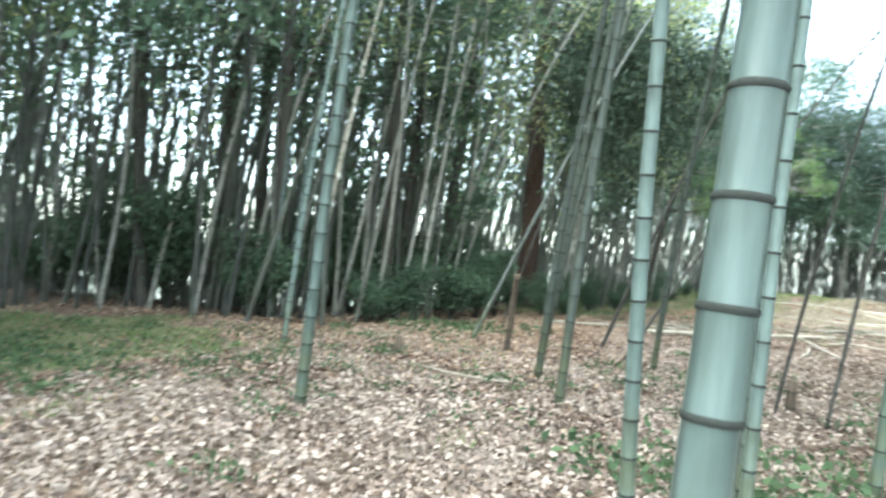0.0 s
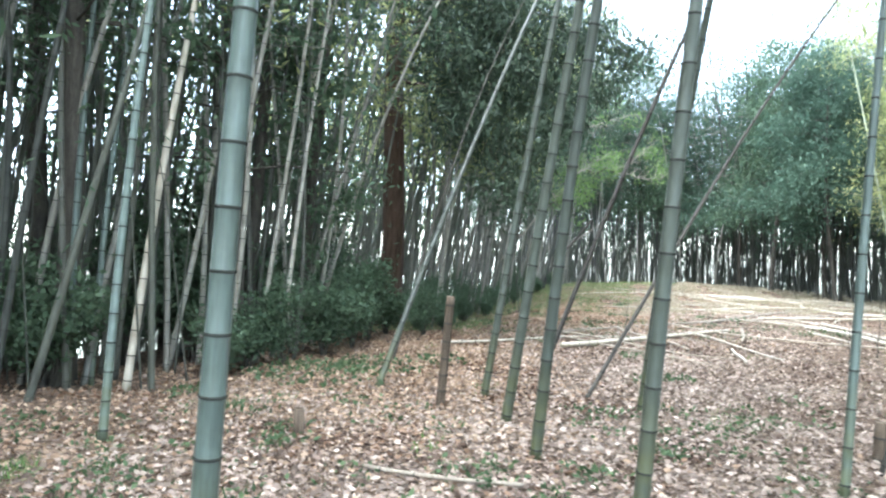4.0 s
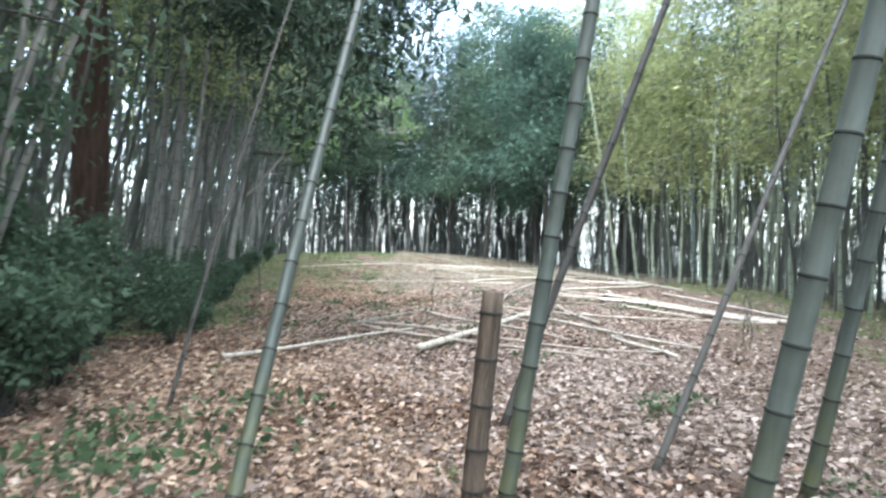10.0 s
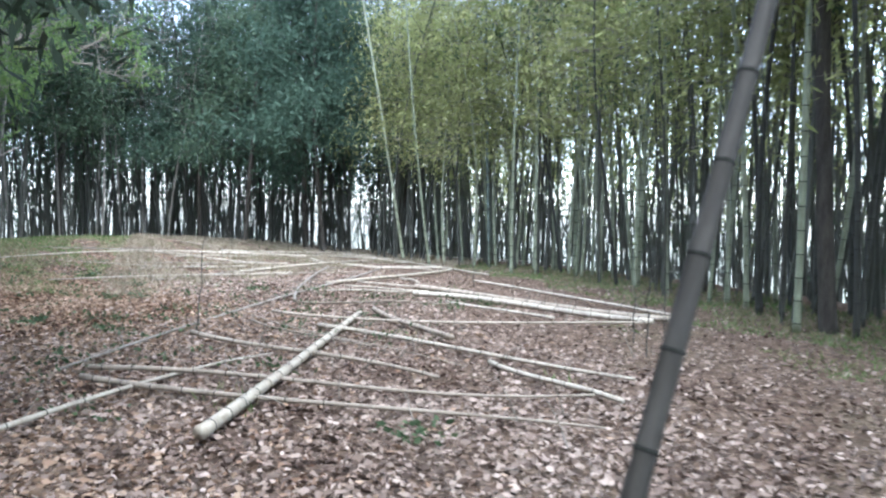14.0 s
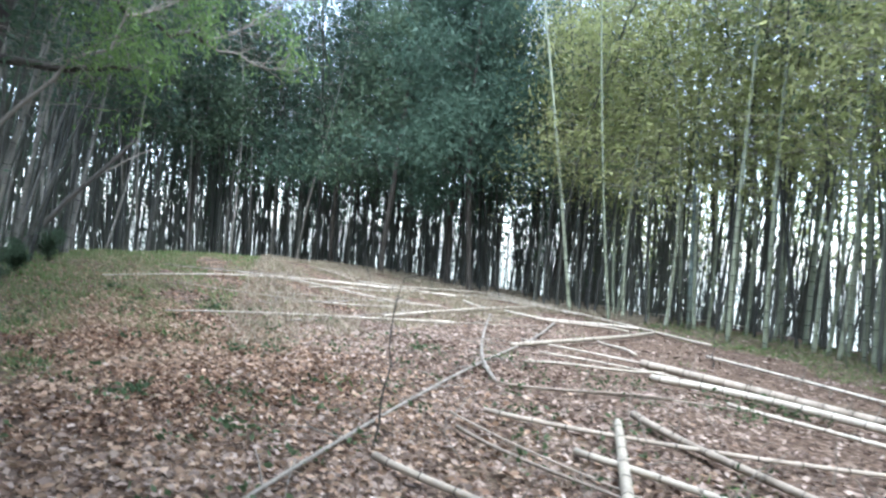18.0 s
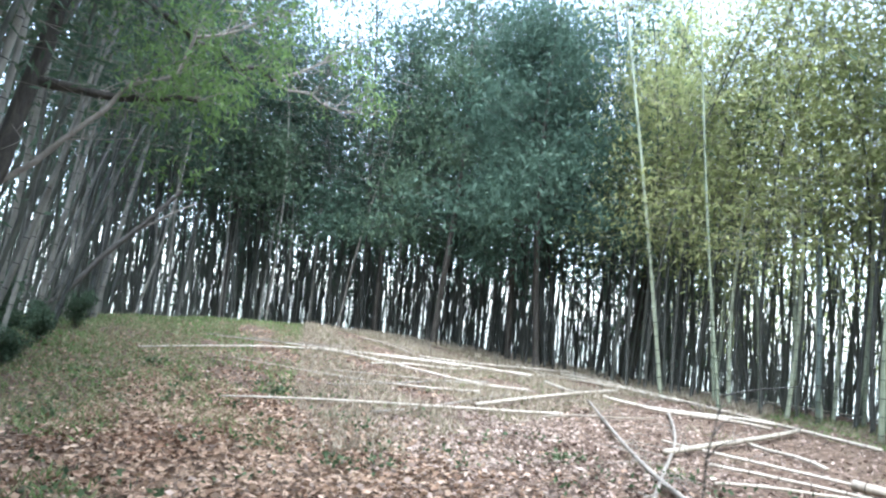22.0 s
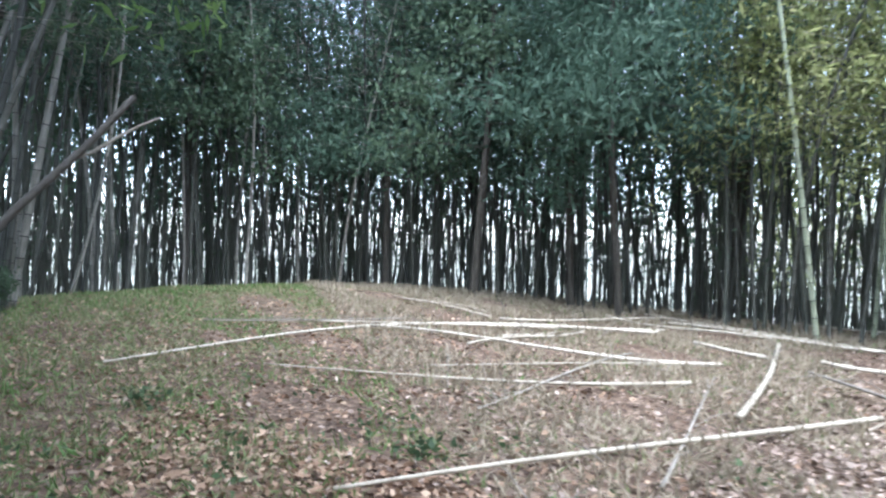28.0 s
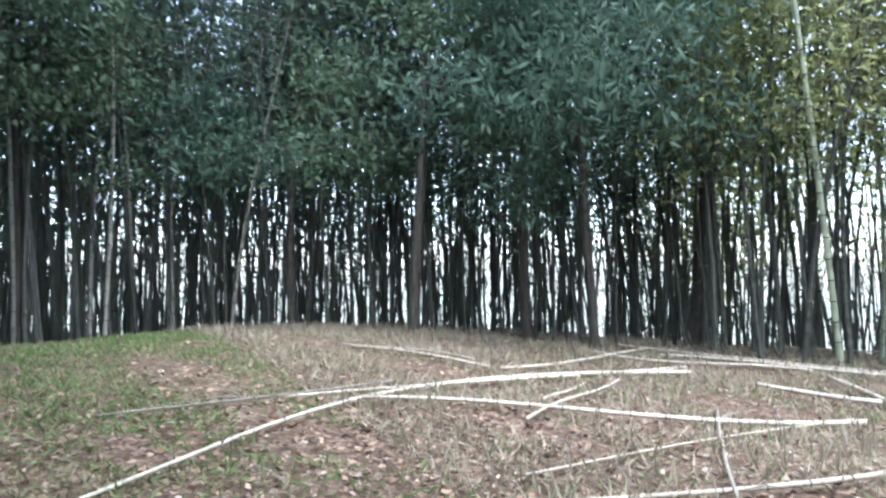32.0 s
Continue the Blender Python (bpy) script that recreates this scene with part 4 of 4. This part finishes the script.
def shrub(x, y, k, scale, label="dense dark green evergreen shrub at the wood's edge"):
    base = new("shrub")
    base.matrix_basis = pose(x, y, ground_z(x, y) - 0.05, 0, 0, 70 * k + 40 * x) @ Matrix.Scale(scale, 4)
    tagged(base, label, "shrub", "shrubs along the wood")
    tagged(child("stemwork", SHRUBS[k % 4][0], base), kind="stuff")
    child("foliage", SHRUBS[k % 4][1], base)
    return base


for k, (x, y, sc) in enumerate([(0.3, 14.6, 0.72), (0.9, 15.5, 0.75), (1.4, 16.6, 0.7), (-0.4, 13.6, 0.5), (1.9, 17.4, 0.65), (-3.2, 12.3, 0.8), (-5.0, 12.9, 1.0), (-6.4, 13.3, 1.1),
                                (-7.8, 13.6, 1.0), (2.9, 18.4, 0.55), (3.9, 20.2, 0.5), (5.2, 21.9, 0.5), (6.2, 23.0, 0.5), (7.3, 24.6, 0.45), (8.2, 26.2, 0.5), (9.4, 27.8, 0.45), (-1.3, 12.9, 0.5), (-0.9, 13.4, 0.6), (-1.6, 14.3, 0.8), (-2.6, 14.0, 0.9), (-3.9, 14.0, 1.0), (-5.6, 14.4, 1.0), (-0.7, 15.6, 0.9), (-2.2, 15.6, 1.1), (-4.6, 15.6, 1.1), (-6.8, 15.2, 1.1), (0.6, 17.6, 0.9), (2.6, 16.9, 0.42), (3.3, 17.8, 0.4), (3.5, 18.7, 0.45), (4.3, 19.4, 0.38), (4.6, 20.6, 0.42), (5.5, 21.3, 0.36), (5.9, 22.3, 0.4), (6.8, 23.2, 0.34), (8.0, 25.2, 0.36), (9.0, 26.6, 0.34), (10.2, 28.2, 0.36), (11.4, 29.4, 0.34)]):
    shrub(x, y, k, sc)


weeds = Pile()


def weed(x, y, n, spread, size):
    """A tuft of small green leaves in the litter."""
    c = np.concatenate([np.array([x, y]) + rng.randn(n, 2) * spread, np.zeros((n, 1))], 1)
    c[:, 2] = land(c[:, 0], c[:, 1]) + 0.01 + 0.09 * rng.rand(n)
    weeds.add(*blades(rng, c, size, 0.6, 0.26, True))


for x, y in [(-3.4, 6.0), (-3.9, 6.6), (-3.0, 6.8), (-4.4, 7.4), (-3.6, 7.6), (-4.8, 8.2), (-2.1, 8.0), (-2.6, 7.6), (-1.3, 4.2), (-0.64, 9.3), (2.4, 8.2), (4.1, 11.2), (-1.6, 11.7), (4.6, 11.2), (5.2, 13.3),
             (1.5, 7.8), (7.1, 18.3), (7.2, 19.8), (10.9, 26.1), (11.2, 23.7), (9.2, 20.8), (11.3, 19.6)]:
    weed(x, y, 60, 0.12, 0.065)
for x, y in [(2.2, 4.3), (2.5, 4.0), (1.9, 4.7), (2.8, 4.5), (1.5, 4.9), (1.3, 5.3), (2.4, 5.5), (2.1, 3.7), (2.9, 5.2), (3.2, 4.8), (-4.4, 7.3), (-4.0, 6.6), (-4.9, 8.1), (-4.6, 6.9), (-0.2, 13.2), (0.2, 12.9), (0.5, 13.3), (-0.6, 12.6), (1.0, 13.6), (0.0, 12.2), (1.9, 13.4), (0.8, 12.6)]:
    weed(x, y, 80, 0.3, 0.085)
for k in range(420):
    a, b = rng.rand(2)
    x, y = (-6 + 7 * a, 5.5 + 5.5 * b) if k < 160 else ((1.5 + 4.5 * a, 2 + 8 * b) if k < 260 else (4 + 8 * a, 15 + 11 * b))
    if outside(np.array([x]), np.array([y]))[0] < -0.3:
        weed(x, y, 20, 0.12, 0.055)
tagged(new("ground_weeds", weeds.mesh("ground_weeds", [M["leaf_weed"]])), "low green leafy weeds growing through the litter", "weeds", kind="stuff")

gn = 1200000
gp = np.stack([rng.rand(gn) * 40 - 9, rng.rand(gn) * 40 - 3], 1)
gd = outside(gp[:, 0], gp[:, 1])
clump = np.sin(1.9 * gp[:, 0] + 0.8) * np.sin(1.6 * gp[:, 1] - 0.5) + 0.6 * np.sin(4.1 * gp[:, 0] - 2.2 * gp[:, 1])
west = (gp[:, 1] > gp[:, 0] + 11.8) & (gp[:, 1] > 18) & (gd > -0.8 - 0.5 * clump - 0.33 * np.maximum(gp[:, 1] - 22, 0)) & (rng.rand(gn) < 0.7)
patch = np.hypot(gp[:, 0] + 4.9, (gp[:, 1] - 8.6) * 0.8) < 1.9 + 0.5 * clump
crest = (gp[:, 0] > 9) & (gp[:, 1] > 21)
edge = (rng.rand(gn) < 0.5) & (gd > -0.5 - 0.8 * (clump > 0.2)) & (gp[:, 1] < 22) & (gp[:, 0] > 4)
keep = (gd < 2.0) & (edge | west | patch | ((clump > 1.3) & (rng.rand(gn) < 0.3)) | (crest & (clump > -0.5) & (rng.rand(gn) < 0.55)))
gp, gd = gp[keep], gd[keep]
dry = (gp[:, 0] > 8) & (gp[:, 1] > 19) & (gp[:, 1] < gp[:, 0] + 12.2) & (rng.rand(len(gp)) < 0.8)
gc = np.concatenate([gp, land(gp[:, 0], gp[:, 1])[:, None]], 1)
tagged(new("grass", Pile().add(*blades(rng, gc[~dry], 0.095, 0.8, 0.065, True)).mesh("grass", [M["grass"]])), "short green grass blades in patches on the clearing", "grass", kind="stuff")
tagged(new("dry_grass", Pile().add(*blades(rng, gc[dry], 0.15, 1.0, 0.045, True)).mesh("dry_grass", [M["straw"]])), "thin straw-coloured grass on the crest of the clearing", "grass", kind="stuff")

# ---- leaf litter ----
ln = 270000
axis_x, axis_y = np.array([0, -1.5, 0.5, 4.5, 9, 13]), np.array([-1, 6, 11, 16, 23, 27])  # thickest along the middle of the clearing
along = rng.rand(int(ln * 0.75)) * 5
lp = np.stack([np.interp(along, np.arange(6), axis_x), np.interp(along, np.arange(6), axis_y)], 1) + rng.randn(len(along), 2) * 2.4 + np.array([1.2, 0])
lp = np.concatenate([lp, np.stack([rng.rand(ln - len(lp)) * 32 - 7, rng.rand(ln - len(lp)) * 38 - 3], 1)])
lo = outside(lp[:, 0], lp[:, 1])
grassy = ((lp[:, 0] > 11) & (lp[:, 1] > 22)) | ((lp[:, 1] > lp[:, 0] + 12.4) & (lo > -0.6 - 0.28 * np.maximum(lp[:, 1] - 22, 0)) & (lp[:, 1] > 18))
lp = lp[(lo < 1.5) & (~grassy | (rng.rand(len(lp)) < 0.22))]
lc = np.concatenate([lp, land(lp[:, 0], lp[:, 1])[:, None] + 0.012 + 0.035 * rng.rand(len(lp), 1) ** 2], 1)
drift = lp[:, 1] - lp[:, 0] - 10.5 + 1.5 * np.sin(0.9 * lp[:, 0]) + 2.2 * rng.randn(len(lp))
russet = (drift > 0) & (lp[:, 1] > 4)
for name, pick, mat, label in (("leaf_litter", ~russet, "litter", "brown and tan fallen leaves strewn over the clearing"), ("russet_litter", russet, "litter_red", "russet fallen leaves lying along the wood's edge")):
    tagged(new(name, Pile().add(*folded(rng, lc[pick], 0.062, 0.4, 0.28)).mesh(name, [M[mat]])), label, "leaves", kind="stuff")


# ---- saplings ----
def sapling(x, y, h, dx, dy, seed):
    rg = np.random.RandomState(seed)
    base = new("sapling")
    base.matrix_basis = leaning(x, y, dx, dy)
    tagged(base, "thin bare dark sapling standing in the litter", "sapling", "saplings")
    pile = Pile()
    l = limb(pile, (0, 0, 0), (0.05, 0.02, h), 0.010, 0.003, rg, 0, 9, sides=6)
    child("stem", pile.mesh("stem", [M["old"]], True), base)
    tw = Pile()
    for k in range(7):
        p = l[2 + k % 7]
        limb(tw, p, p + np.array([0.22 * rg.randn(), 0.22 * rg.randn(), 0.12]), 0.004, 0.0015, rg, 0.02, 4, sides=4)
    tagged(child("twigwork", tw.mesh("twigwork", [M["old"]]), base), kind="stuff")


sapling(14.3, 16.5, 0.95, 0.02, 0.0, 1)
sapling(8.47, 12.13, 0.75, 0.0, 0.0, 2)
sapling(8.81, 12.35, 0.95, 0.03, 0.0, 3)
sapling(9.6, 12.6, 0.7, 0.03, 0.0, 4)
sapling(7.59, 17.44, 1.25, 0.05, -0.08, 5)
sapling(18.32, 26.17, 0.75, -0.105, 0.315, 6)
sapling(22.03, 25.10, 0.7, -0.090, 0.270, 7)
sapling(22.39, 24.56, 0.5, -0.030, 0.090, 8)
sapling(20.53, 23.35, 0.8, -0.105, 0.315, 9)
sapling(20.59, 22.97, 0.6, -0.060, 0.180, 10)
sapling(19.70, 27.39, 0.5, -0.075, 0.225, 11)
sapling(20.49, 24.74, 0.7, -0.060, 0.180, 12)
sapling(21.90, 24.39, 0.7, -0.075, 0.225, 13)
sapling(19.87, 25.21, 0.6, -0.060, 0.180, 14)
